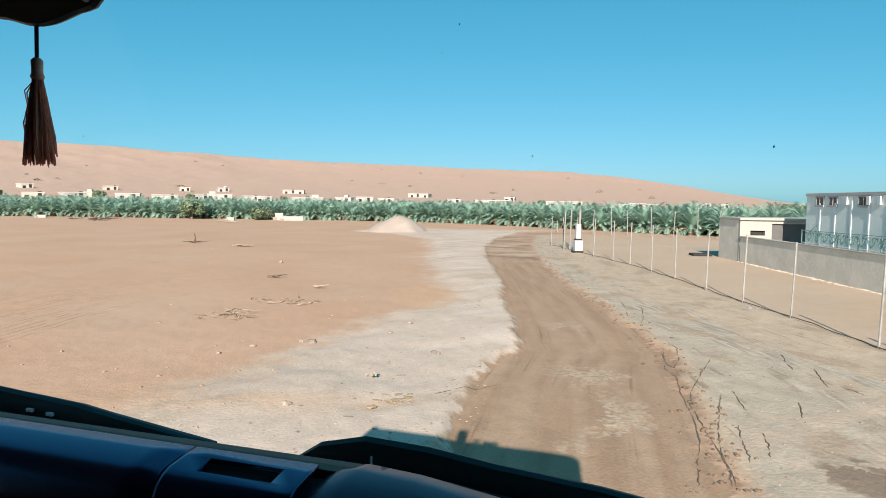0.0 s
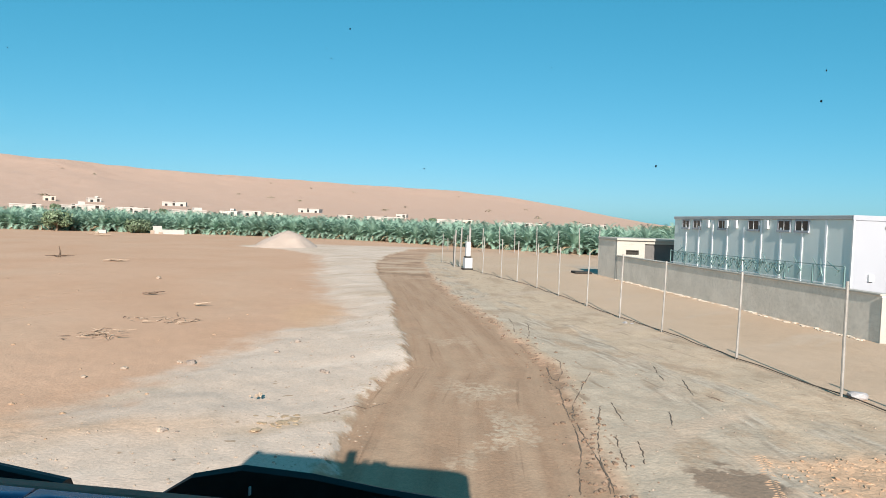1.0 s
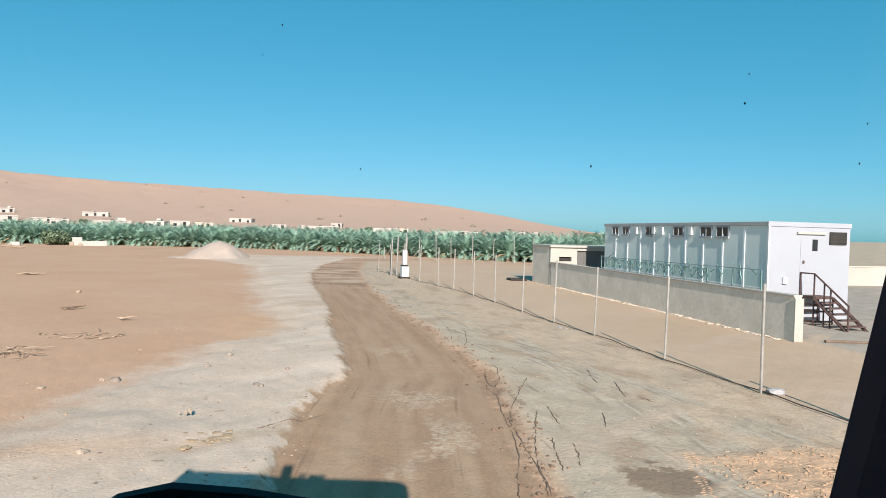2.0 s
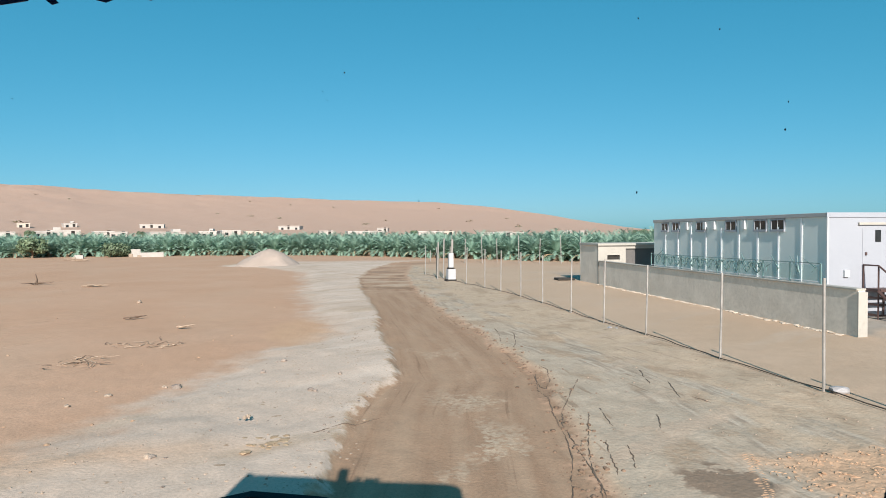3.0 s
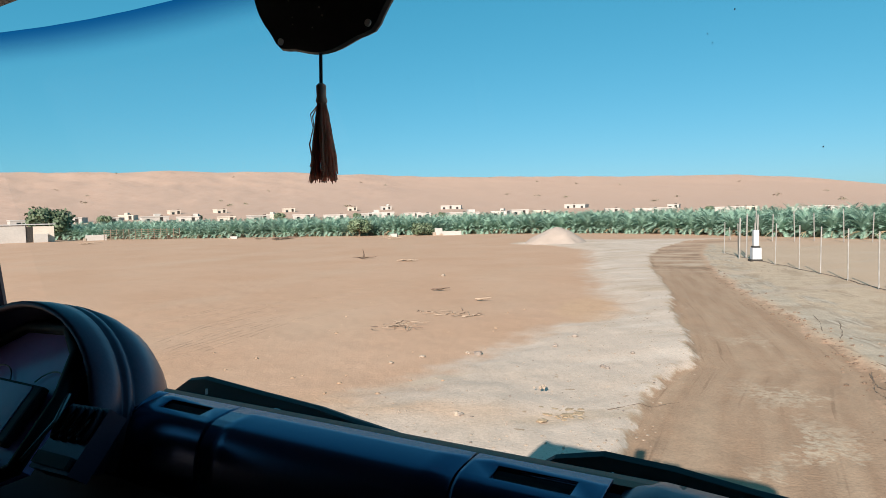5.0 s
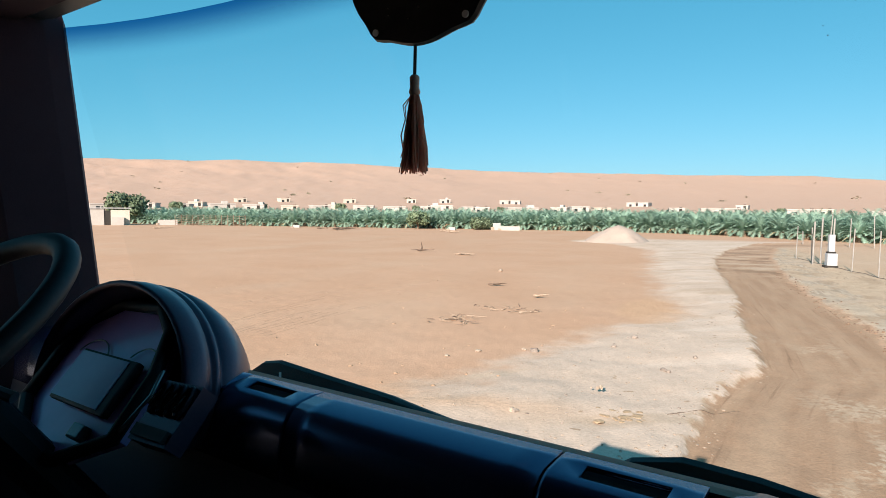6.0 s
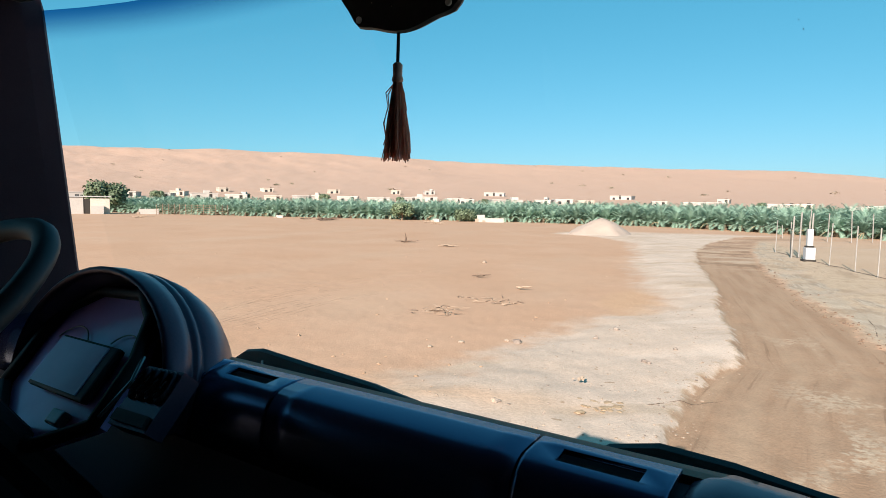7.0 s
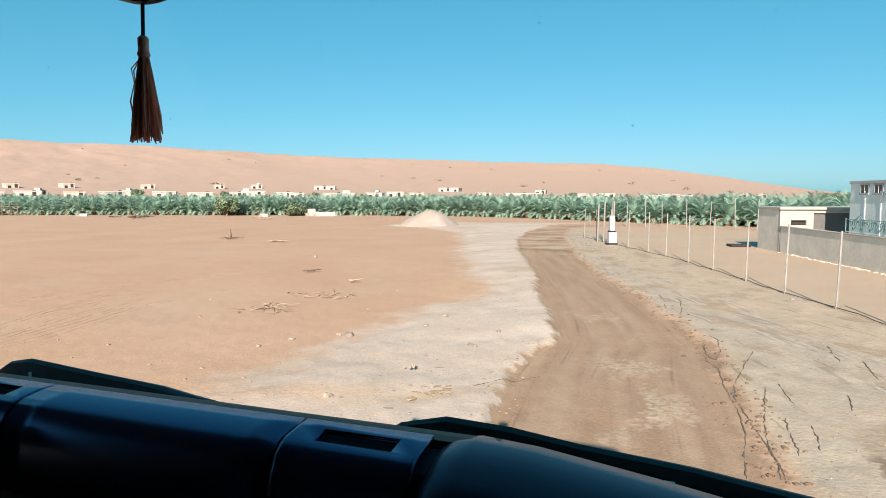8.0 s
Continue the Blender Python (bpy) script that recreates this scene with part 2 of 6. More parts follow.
# ---- mesh helpers ----


def part(name, bm, material, parent=None, label="", smooth=False):
    """Links a bmesh as one mesh object under a thing or a part."""
    me = bpy.data.meshes.new(name)
    bmesh.ops.recalc_face_normals(bm, faces=bm.faces)
    bm.to_mesh(me)
    bm.free()
    me.materials.append(material)
    if smooth:
        me.polygons.foreach_set("use_smooth", [True] * len(me.polygons))
    ob = new(name, me)
    if parent is not None:
        ob.parent = parent
    if label:
        ob["label"] = label
    return ob


def thing(name, m, label, category, group="", kind=""):
    ob = new(name)
    ob.matrix_basis = m
    ob.empty_display_size = 0.1
    return tagged(ob, label, category, group, kind)


def box(bm, x0, x1, y0, y1, z0, z1, bevel=0.0, segments=2, m=None):
    vs = [bm.verts.new((x, y, z)) for x in (x0, x1) for y in (y0, y1) for z in (z0, z1)]
    fs = [bm.faces.new([vs[i] for i in q]) for q in ((0, 1, 3, 2), (4, 6, 7, 5), (0, 4, 5, 1), (2, 3, 7, 6), (0, 2, 6, 4), (1, 5, 7, 3))]
    if bevel:
        es = list({e for f in fs for e in f.edges})
        made = bmesh.ops.bevel(bm, geom=es, offset=bevel, segments=segments, profile=0.6, affect="EDGES")
        vs = list({v for f in made["faces"] for v in f.verts} | {v for v in vs if v.is_valid})
    if m is not None:
        bmesh.ops.transform(bm, matrix=m, verts=vs)
    return bm


def boxed(*a, **k):
    return box(bmesh.new(), *a, **k)


def loft(bm, rings, caps=True, closed=True):
    """Skins a row of rings of equal length."""
    rows = [[bm.verts.new(p) for p in r] for r in rings]
    k = len(rows[0])
    for a, b in zip(rows, rows[1:]):
        for i in range(k if closed else k - 1):
            j = (i + 1) % k
            bm.faces.new((a[i], a[j], b[j], b[i]))
    if caps and closed:
        bm.faces.new(rows[0][::-1])
        bm.faces.new(rows[-1])
    return bm


def tube(bm, pts, r, n=8, flat=1.0):
    """A round bar along points; r is a number or one for each point."""
    pts = [Vector(p) for p in pts]
    rs = r if isinstance(r, (list, tuple)) else [r] * len(pts)
    rings = []
    for i, p in enumerate(pts):
        d = (pts[min(i + 1, len(pts) - 1)] - pts[max(i - 1, 0)]).normalized()
        side = d.cross(Vector((0, 0, 1)))
        if side.length < 0.05:
            side = d.cross(Vector((0, 1, 0)))
        side.normalize()
        up = side.cross(d)
        rings.append([p + (side * math.cos(2 * math.pi * k / n) + up * math.sin(2 * math.pi * k / n) * flat) * rs[i] for k in range(n)])
    return loft(bm, rings)


def profile_bar(bm, prof, u0, u1, steps=1):
    """A (v, z) outline drawn out along u."""
    return loft(bm, [[(u0 + (u1 - u0) * i / steps, v, z) for v, z in prof] for i in range(steps + 1)])


def lump(bm, c, r, squash=0.6, seed=0, sub=1):
    """A stone: an uneven ball."""
    made = bmesh.ops.create_icosphere(bm, subdivisions=sub, radius=1)
    rnd = random.Random(seed)
    off = Vector((rnd.random() * 50, rnd.random() * 50, rnd.random() * 50))
    sx, sy = rnd.uniform(0.8, 1.3), rnd.uniform(0.7, 1.1)
    turn = rnd.random() * 6.3
    for v in made["verts"]:
        k = 1 + 0.45 * noise.noise(v.co * 1.3 + off)
        p = Vector((v.co.x * sx * k, v.co.y * sy * k, v.co.z * squash * k)) * r
        v.co = Vector((p.x * math.cos(turn) - p.y * math.sin(turn), p.x * math.sin(turn) + p.y * math.cos(turn), p.z)) + Vector(c)


def hash_grid(ix, iy, seed):
    h = np.sin(ix * 127.1 + iy * 311.7 + seed * 74.7) * 43758.5453
    return h - np.floor(h)


def vnoise(x, y, seed=0):
    ix, iy = np.floor(x), np.floor(y)
    fx, fy = x - ix, y - iy
    fx, fy = fx * fx * (3 - 2 * fx), fy * fy * (3 - 2 * fy)
    a, b = hash_grid(ix, iy, seed), hash_grid(ix + 1, iy, seed)
    c, d = hash_grid(ix, iy + 1, seed), hash_grid(ix + 1, iy + 1, seed)
    return (a + (b - a) * fx) * (1 - fy) + (c + (d - c) * fx) * fy


def fbm(x, y, seed=0, octaves=4):
    t, amp, tot = 0, 1.0, 0.0
    for o in range(octaves):
        t = t + amp * vnoise(x * 2 ** o, y * 2 ** o, seed + o * 13)
        tot += amp
        amp *= 0.5
    return t / tot


def step(a, b, x):
    t = np.clip((x - a) / (b - a), 0, 1)
    return t * t * (3 - 2 * t)


# ---- the land: one sheet from the truck to the horizon ----
ROAD_L = ([2, 5, 7.2, 9.6, 11, 11.8, 14, 17, 22, 31, 39, 48, 58, 64], [-0.9, -0.5, -0.1, 0.25, 0.68, 0.97, 1.1, 1.08, 1.07, 0.8, 0.75, 1.9, 4.2, 9])
ROAD_R = ([2, 6.2, 8.8, 10.4, 11.7, 12.7, 16.3, 19.5, 25, 31.5, 42, 53.5, 60], [2.3, 2.75, 3.26, 3.55, 3.78, 3.66, 3.75, 3.53, 3.33, 3.26, 3.9, 5.3, 12])
BANK_L = ([2, 6, 8, 9.2, 11.2, 12.7, 15.1, 16.3, 19.3, 21, 25.5, 34, 46, 52, 56, 61], [-7, -5.5, -4.2, -3.4, -3.0, -2.5, -1.8, -0.85, -0.4, -1.0, -1.7, -2.1, -3.2, -6, -11, -9])
TRACK = ([3, 6, 8, 10, 12, 14, 16, 18, 22, 28, 40], [6.4, 5.7, 5.75, 5.8, 5.65, 5.3, 4.9, 4.6, 4.2, 4.0, 4.5])
RIDGE = ([-180, -110, -80, -50, -40, -30, -24, -17, -10, -2, 7.8, 11, 15.4, 18.5, 21.6, 25.5, 28.5, 34, 180],
         [0.3, 1.5, 3.2, 3.9, 4.07, 3.95, 3.7, 3.4, 3.22, 3.0, 2.74, 2.5, 1.9, 1.42, 0.9, 0.3, 0.02, 0, 0.3])


def land(x, y):
    """The height of the land and the share of each kind of soil at x, y."""
    r = np.hypot(x, y)
    az = np.degrees(np.arctan2(x, y))
    near = 1 - step(60, 110, r)
    wob = (fbm(x * 1.1, y * 0.8, 3, 3) - 0.5)
    fine = (fbm(x * 4.5, y * 3.5, 5, 3) - 0.5)
    sl, sr, sb = x - np.interp(y, *ROAD_L), np.interp(y, *ROAD_R) - x, x - np.interp(y, *BANK_L)
    xl, xr, xb = x - sl + wob * 0.35, x + sr + wob * 0.4, x - sb + wob * 0.9
    ends = step(1.0, 3.0, y) * (1 - step(56, 63, y)) * (1 - 0.35 * step(30, 48, y))
    road = step(-0.10, 0.12, x - xl) * step(-0.25, 0.2, xr - x) * ends
    bank = step(-0.45, 0.55, x - xb) * (1 - step(-0.12, 0.08, x - xl)) * step(2, 5, y) * (1 - step(58, 66, y))
    side = step(-0.1, 0.3, x - xr) * (1 - step(7.9, 8.6, x + 0.05 * (y - 9) + wob * 0.6)) * (1 - step(50, 75, y)) * step(0, 4, y)
    lot = step(7.9, 8.5, x + 0.05 * (y - 9) + wob * 0.5) * (1 - step(40, 70, y))
    tw = np.abs(x - np.interp(y, *TRACK) - wob * 0.5)
    track = (1 - step(0.45, 1.35, tw)) * (0.4 + 0.9 * fbm(x * 7, y * 1.2, 31, 3)) * side
    grey = step(0.0, 0.5, x - xr) * (1 - step(-0.3, 0.7, x - np.interp(y, *TRACK) + wob * 0.8)) * side * (1 - step(24, 34, y))
    damp = np.exp(-((x - 4.35 - wob * 0.6) ** 2 / 0.22 + (y - 6.35) ** 2 / 0.28) ** 2)
    orange = np.exp(-(((x + 1.2 - wob) / 0.8) ** 2 + ((y - 18.2) / 2.6) ** 2) ** 2) + step(4.7, 5.2, x + fine) * (1 - step(6.5, 7.3, y + wob)) * step(3, 4, y) + 0.75 * np.exp(-(((x + 3.2 - wob * 2) / 1.9) ** 2 + ((y - 8.0 + wob) / 0.5) ** 2))
    pale = np.exp(-((x - 2.0) / 0.62) ** 2 - ((y - 8.1) / 1.0) ** 2) + 0.8 * np.exp(-((x - 2.2) / 0.8) ** 2 - ((y - 10.2) / 0.7) ** 2) + 0.5 * np.exp(-((x - 2.2) / 0.9) ** 2 - ((y - 14.5) / 2.5) ** 2) + 0.7 * np.exp(-((x - 1.35) / 0.3) ** 2 - ((y - 6.8) / 0.5) ** 2)
    yard = step(13.25, 13.9, x + wob * 0.5) * (1 - step(36, 44, y)) * step(6, 9, y)
    bars = step(-0.5, 0.3, x - xl) * step(-0.8, 0.2, xr - x) * step(28, 33, y) * (1 - step(56, 61, y))
    red = 1 - step(54, 66, np.abs(az + 20))
    dune = step(110, 190, r) * red
    z = (0.05 * (fbm(x * 0.25, y * 0.25, 7, 3) - 0.5) + 0.016 * (fbm(x * 1.3, y * 1.3, 9, 3) - 0.5)) * near
    z = z + near * (0.02 * fine + 0.02 * np.abs(fbm(x * 2.2, y * 2.2, 15, 4) - 0.5) * (bank + side))
    z = z + 0.075 * bank * step(-0.2, 1.2, x - xb) - 0.05 * road
    z = z + bank * 0.11 * (fbm(x * 0.9, y * 0.7, 61, 3) - 0.5) * step(6, 9, y) + side * 0.07 * (fbm(x * 1.2, y * 0.6, 63, 3) - 0.5)
    z = z + road * 0.02 * (fbm(x * 5.0, y * 0.5, 21, 3) - 0.5) * 1.6 + bars * 0.03 * fbm(x * 0.4, y * 0.7, 47, 2)
    z = z + track * 0.04 * (fbm(x * 8, y * 1.0, 23, 2) - 0.5) + orange * 0.05 * (fbm(x * 6, y * 6, 25, 2) - 0.4) * (x > 3)
    ridge = np.interp(az, *RIDGE)
    climb = np.clip((r - 190) / (930 - 190), 0, 1)
    climb = climb ** 0.9 * (1 - step(1000, 1700, r) * 0.8)
    roll = 0.13 * (fbm(az * 0.16, r / 150, 51, 4) - 0.5) * step(200, 320, r) * (1 - step(860, 930, r)) + 0.05 * (fbm(az * 0.5, r / 60, 53, 3) - 0.5) * step(200, 320, r)
    lip = 0.12 * (fbm(az * 0.3, az * 0, 57, 4) - 0.5) * step(700, 900, r) * (ridge > 0.4)
    top = (2.7 + r * np.tan(np.radians(ridge + lip))) * (ridge > 0.02)
    z = z + top * np.clip(climb + roll * climb ** 0.5, 0, 2)
    return z, dict(edge_left=np.clip(sl - wob * 0.35, -3, 3), edge_right=np.clip(sr + wob * 0.4, -3, 3), edge_bank=np.clip(sb - wob * 0.9, -3, 3), ends=ends, bank_ends=step(2, 5, y) * (1 - step(58, 66, y)), side=side, lot=lot, yard=yard, grey=grey, across_track=np.clip(x - np.interp(y, *TRACK), -20, 20), across_road=np.clip(0.5 * (sl - sr), -20, 20), track=track, damp=damp, orange=np.clip(orange, 0, 1), pale=pale, bars=bars, dune=dune, red=red)


def height(x, y):
    return float(land(np.array([float(x)]), np.array([float(y)]))[0][0])


def build_land():
    radii = [0.0] + list(np.exp(np.arange(math.log(2.0), math.log(4200), 0.0135)))
    ang = list(np.arange(-66, 62, 0.24)) + list(np.arange(62, 294, 2.5))
    az = np.radians(np.array(ang))
    rr = np.array(radii[1:])
    X = (rr[:, None] * np.sin(az)[None, :]).ravel()
    Y = (rr[:, None] * np.cos(az)[None, :]).ravel()
    Z, zones = land(X, Y)
    k, n = len(ang), len(rr)
    co = np.stack([np.append(X, 0), np.append(Y, 0), np.append(Z, Z[0])], 1).astype(np.float32)
    i = np.arange(n - 1)[:, None] * k
    j = np.arange(k)[None, :]
    j2 = (j + 1) % k
    quads = np.stack([i + j, i + k + j, i + k + j2, i + j2], -1).reshape(-1, 4)
    tris = np.stack([np.full(k, n * k), np.arange(k), (np.arange(k) + 1) % k], -1)
    me = bpy.data.meshes.new("ground")
    me.vertices.add(len(co))
    me.vertices.foreach_set("co", co.ravel())
    loops = np.concatenate([quads[:, ::-1].ravel(), tris[:, ::-1].ravel()]).astype(np.int32)
    me.loops.add(len(loops))
    me.loops.foreach_set("vertex_index", loops)
    starts = np.concatenate([np.arange(len(quads)) * 4, len(quads) * 4 + np.arange(len(tris)) * 3]).astype(np.int32)
    me.polygons.add(len(starts))
    me.polygons.foreach_set("loop_start", starts)
    me.update(calc_edges=True)
    if me.polygons[0].normal.z < 0:
        me.flip_normals()
    me.polygons.foreach_set("use_smooth", np.ones(len(starts), dtype=bool))
    for key, val in zones.items():
        at = me.attributes.new(key, "FLOAT", "POINT")
        at.data.foreach_set("value", np.append(val, val[0]).astype(np.float32))
    return me


def ground_material():
    m, n, l = nodes_of("desert_ground")
    bsdf = n["Principled BSDF"]
    bsdf.inputs["Roughness"].default_value = 0.95
    bsdf.inputs["Specular IOR Level"].default_value = 0.15
    co = n.new("ShaderNodeTexCoord")

    def tex(scale, detail, stretch=(1, 1, 1)):
        mp, t = n.new("ShaderNodeMapping"), n.new("ShaderNodeTexNoise")
        mp.inputs["Scale"].default_value = stretch
        t.inputs["Scale"].default_value, t.inputs["Detail"].default_value = scale, detail
        l.new(co.outputs["Object"], mp.inputs[0])
        l.new(mp.outputs[0], t.inputs["Vector"])
        return t.outputs["Fac"]

    wide, mid, grit = tex(0.22, 6), tex(1.6, 6), tex(24, 7)

    def along_way(key, scale, detail, stretch):
        """Noise drawn out along a way on the ground: across it by the zone's distance, along it by y."""
        at, sep, com, t = n.new("ShaderNodeAttribute"), n.new("ShaderNodeSeparateXYZ"), n.new("ShaderNodeCombineXYZ"), n.new("ShaderNodeTexNoise")
        at.attribute_name = key
        k = n.new("ShaderNodeMath")
        k.operation = "MULTIPLY"
        k.inputs[1].default_value = stretch
        l.new(co.outputs["Object"], sep.inputs[0])
        l.new(sep.outputs[1], k.inputs[0])
        l.new(at.outputs["Fac"], com.inputs[0])
        l.new(k.outputs[0], com.inputs[1])
        t.inputs["Scale"].default_value, t.inputs["Detail"].default_value = scale, detail
        l.new(com.outputs[0], t.inputs["Vector"])
        return t.outputs["Fac"]

    drag = along_way("across_road", 3.0, 6, 0.07)
    wind = tex(0.3, 5, (1, 0.4, 1))

    def swept(scale, detail, turn, squeeze):
        """Noise drawn out in one direction over the ground, turn degrees from x."""
        mp, mq, t = n.new("ShaderNodeMapping"), n.new("ShaderNodeMapping"), n.new("ShaderNodeTexNoise")
        mp.inputs["Rotation"].default_value = (0, 0, radians(-turn))
        mq.inputs["Scale"].default_value = (squeeze, 1, 1)
        t.inputs["Scale"].default_value, t.inputs["Detail"].default_value = scale, detail
        l.new(co.outputs["Object"], mp.inputs[0])
        l.new(mp.outputs[0], mq.inputs[0])
        l.new(mq.outputs[0], t.inputs["Vector"])
        return t.outputs["Fac"]

    def mixed(a, b, f, mode="MIX"):
        x = n.new("ShaderNodeMix")
        x.data_type, x.blend_type = "RGBA", mode
        for s, v in ((6, a), (7, b)):
            if isinstance(v, tuple):
                x.inputs[s].default_value = (*v, 1)
            else:
                l.new(v, x.inputs[s])
        if isinstance(f, float):
            x.inputs[0].default_value = f
        else:
            l.new(f, x.inputs[0])
        return x.outputs[2]

    def ranged(f, a, b, c=0.0, d=1.0):
        x = n.new("ShaderNodeMapRange")
        for s, v in zip((1, 2, 3, 4), (a, b, c, d)):
            x.inputs[s].default_value = v
        l.new(f, x.inputs[0])
        return x.outputs[0]

    def zone(key):
        x = n.new("ShaderNodeAttribute")
        x.attribute_name = key
        return x.outputs["Fac"]

    def times(a, b):
        x = n.new("ShaderNodeMath")
        x.operation = "MULTIPLY"
        l.new(a, x.inputs[0])
        l.new(b, x.inputs[1])
        return x.outputs[0]

    def soil(a, b, f):
        return mixed(a, b, ranged(f, 0.36, 0.66))

    ragged, crumb = tex(2.4, 5), tex(9.0, 4)

    def summed(*terms):
        """The sum of (value, factor, centre) terms."""
        out = None
        for f, k, mid_value in terms:
            x = n.new("ShaderNodeMath")
            x.operation = "MULTIPLY_ADD"
            x.inputs[1].default_value, x.inputs[2].default_value = k, -k * mid_value
            l.new(f, x.inputs[0])
            if out is None:
                out = x.outputs[0]
            else:
                y = n.new("ShaderNodeMath")
                y.operation = "ADD"
                l.new(out, y.inputs[0])
                l.new(x.outputs[0], y.inputs[1])
                out = y.outputs[0]
        return out

    def smooth(f, a, b):
        x = n.new("ShaderNodeMapRange")
        x.interpolation_type = "SMOOTHSTEP"
        x.inputs[1].default_value, x.inputs[2].default_value = min(a, b), max(a, b)
        if a > b:
            x.inputs[3].default_value, x.inputs[4].default_value = 1.0, 0.0
        l.new(f, x.inputs[0])
        return x.outputs[0]

    inv = n.new("ShaderNodeMath")
    inv.operation = "SUBTRACT"
    inv.inputs[0].default_value = 1.0
    in_left = smooth(summed((zone("edge_left"), 1.0, 0.0), (ragged, 0.55, 0.5), (crumb, 0.22, 0.5)), -0.03, 0.05)
    in_right = smooth(summed((zone("edge_right"), 1.0, 0.0), (ragged, 1.1, 0.5), (crumb, 0.5, 0.5)), -0.10, 0.12)
    in_bank = smooth(summed((zone("edge_bank"), 1.0, 0.0), (mid, 1.6, 0.5), (ragged, 0.8, 0.5), (crumb, 0.25, 0.5)), -0.75, 0.7)
    l.new(in_left, inv.inputs[1])
    road = times(times(in_left, in_right), zone("ends"))
    bank = times(times(in_bank, inv.outputs[0]), zone("bank_ends"))
    sand = soil((0.495, 0.305, 0.197), (0.525, 0.338, 0.228), wide)
    sand = mixed(sand, (0.51, 0.385, 0.28), ranged(wind, 0.48, 0.75, 0.0, 0.3))
    plain = soil((0.40, 0.32, 0.235), (0.47, 0.385, 0.29), wide)
    c = mixed(plain, sand, zone("red"))
    c = mixed(c, soil((0.49, 0.32, 0.235), (0.54, 0.375, 0.285), wide), zone("dune"))
    c = mixed(c, soil((0.475, 0.345, 0.24), (0.505, 0.375, 0.27), wide), zone("lot"))
    c = mixed(c, soil((0.33, 0.285, 0.235), (0.39, 0.34, 0.285), mid), zone("yard"))
    c = mixed(c, soil((0.455, 0.345, 0.243), (0.515, 0.40, 0.288), ragged), zone("side"))
    c = mixed(c, soil((0.415, 0.335, 0.25), (0.475, 0.39, 0.298), mid), times(zone("grey"), smooth(summed((zone("grey"), 1.0, 0.0), (mid, 1.6, 0.5), (ragged, 0.8, 0.5)), 0.3, 0.75)))
    tyre_lines = along_way("across_track", 9.0, 6, 0.11)
    swath = times(ranged(zone("track"), 0.05, 0.5, 0.0, 1.0), smooth(along_way("across_track", 1.6, 7, 0.35), 0.46, 0.60))
    c = mixed(c, mixed((0.325, 0.26, 0.195), (0.49, 0.41, 0.32), smooth(tyre_lines, 0.38, 0.60)), swath)
    c = mixed(c, (0.365, 0.265, 0.18), times(times(zone("side"), smooth(along_way("across_track", 1.1, 9, 0.45), 0.53, 0.62)), ranged(crumb, 0.3, 0.6, 0.25, 0.9)))
    c = mixed(c, (0.32, 0.24, 0.17), times(times(zone("side"), smooth(tyre_lines, 0.57, 0.66)), smooth(along_way("across_track", 1.3, 4, 0.5), 0.48, 0.58)))
    c = mixed(c, soil((0.535, 0.42, 0.33), (0.59, 0.475, 0.385), wide), bank)
    c = mixed(c, (0.48, 0.375, 0.285), times(bank, ranged(tex(0.9, 8, (1, 0.5, 1)), 0.55, 0.72, 0.0, 0.6)))
    c = mixed(c, (0.36, 0.26, 0.18), times(bank, smooth(tex(4.5, 7), 0.68, 0.73)))
    furrow = swept(0.8, 6, 35, 0.22)
    c = mixed(c, (0.48, 0.37, 0.275), times(in_bank, times(zone("bank_ends"), smooth(furrow, 0.55, 0.68))))
    c = mixed(c, (0.60, 0.49, 0.40), times(bank, smooth(furrow, 0.47, 0.36)))
    c = mixed(c, soil((0.36, 0.25, 0.16), (0.46, 0.34, 0.235), ragged), times(bank, smooth(summed((zone("edge_left"), 1.0, -0.14), (ragged, 1.0, 0.5), (crumb, 0.25, 0.5)), 0.0, 0.2)))
    c = mixed(c, (0.54, 0.345, 0.215), ranged(zone("orange"), 0, 1, 0, 0.8))
    dirt = soil((0.335, 0.216, 0.139), (0.405, 0.278, 0.185), drag)
    dirt = mixed(dirt, (0.245, 0.155, 0.10), smooth(along_way("across_road", 11.0, 4, 0.03), 0.58, 0.82))
    # Dark and pale soil bands; they also paint the shading of washboard ridges.
    washboard_shading = tex(1.0, 5, (0.22, 0.6, 1))
    dirt = mixed(dirt, (0.225, 0.15, 0.10), times(zone("bars"), smooth(washboard_shading, 0.49, 0.44)))
    dirt = mixed(dirt, (0.46, 0.35, 0.255), times(zone("bars"), smooth(washboard_shading, 0.54, 0.59)))
    clot = along_way("across_road", 1.3, 9, 0.5)
    flakes = times(zone("pale"), smooth(summed((clot, 1.0, 0.0), (zone("pale"), 0.16, 0.5), (crumb, 0.25, 0.5)), 0.50, 0.57))
    dirt = mixed(dirt, soil((0.40, 0.30, 0.21), (0.52, 0.41, 0.30), crumb), times(flakes, smooth(tex(13, 6), 0.40, 0.52)))
    c = mixed(c, dirt, road)
    c = mixed(c, (0.24, 0.175, 0.125), times(ranged(zone("damp"), 0.02, 0.5, 0, 0.95), smooth(summed((zone("damp"), 1.0, 0.0), (mid, 3.5, 0.5), (ragged, 3.5, 0.5), (crumb, 1.5, 0.5)), 0.2, 0.6)))
    c = mixed(c, mixed((0.7, 0.7, 0.7), (1.15, 1.15, 1.15), ranged(grit, 0.25, 0.75)), 0.55, "MULTIPLY")
    c = mixed(c, mixed((0.72, 0.70, 0.68), (1.18, 1.18, 1.18), ranged(tex(5.5, 9), 0.32, 0.68)), 0.16, "MULTIPLY")
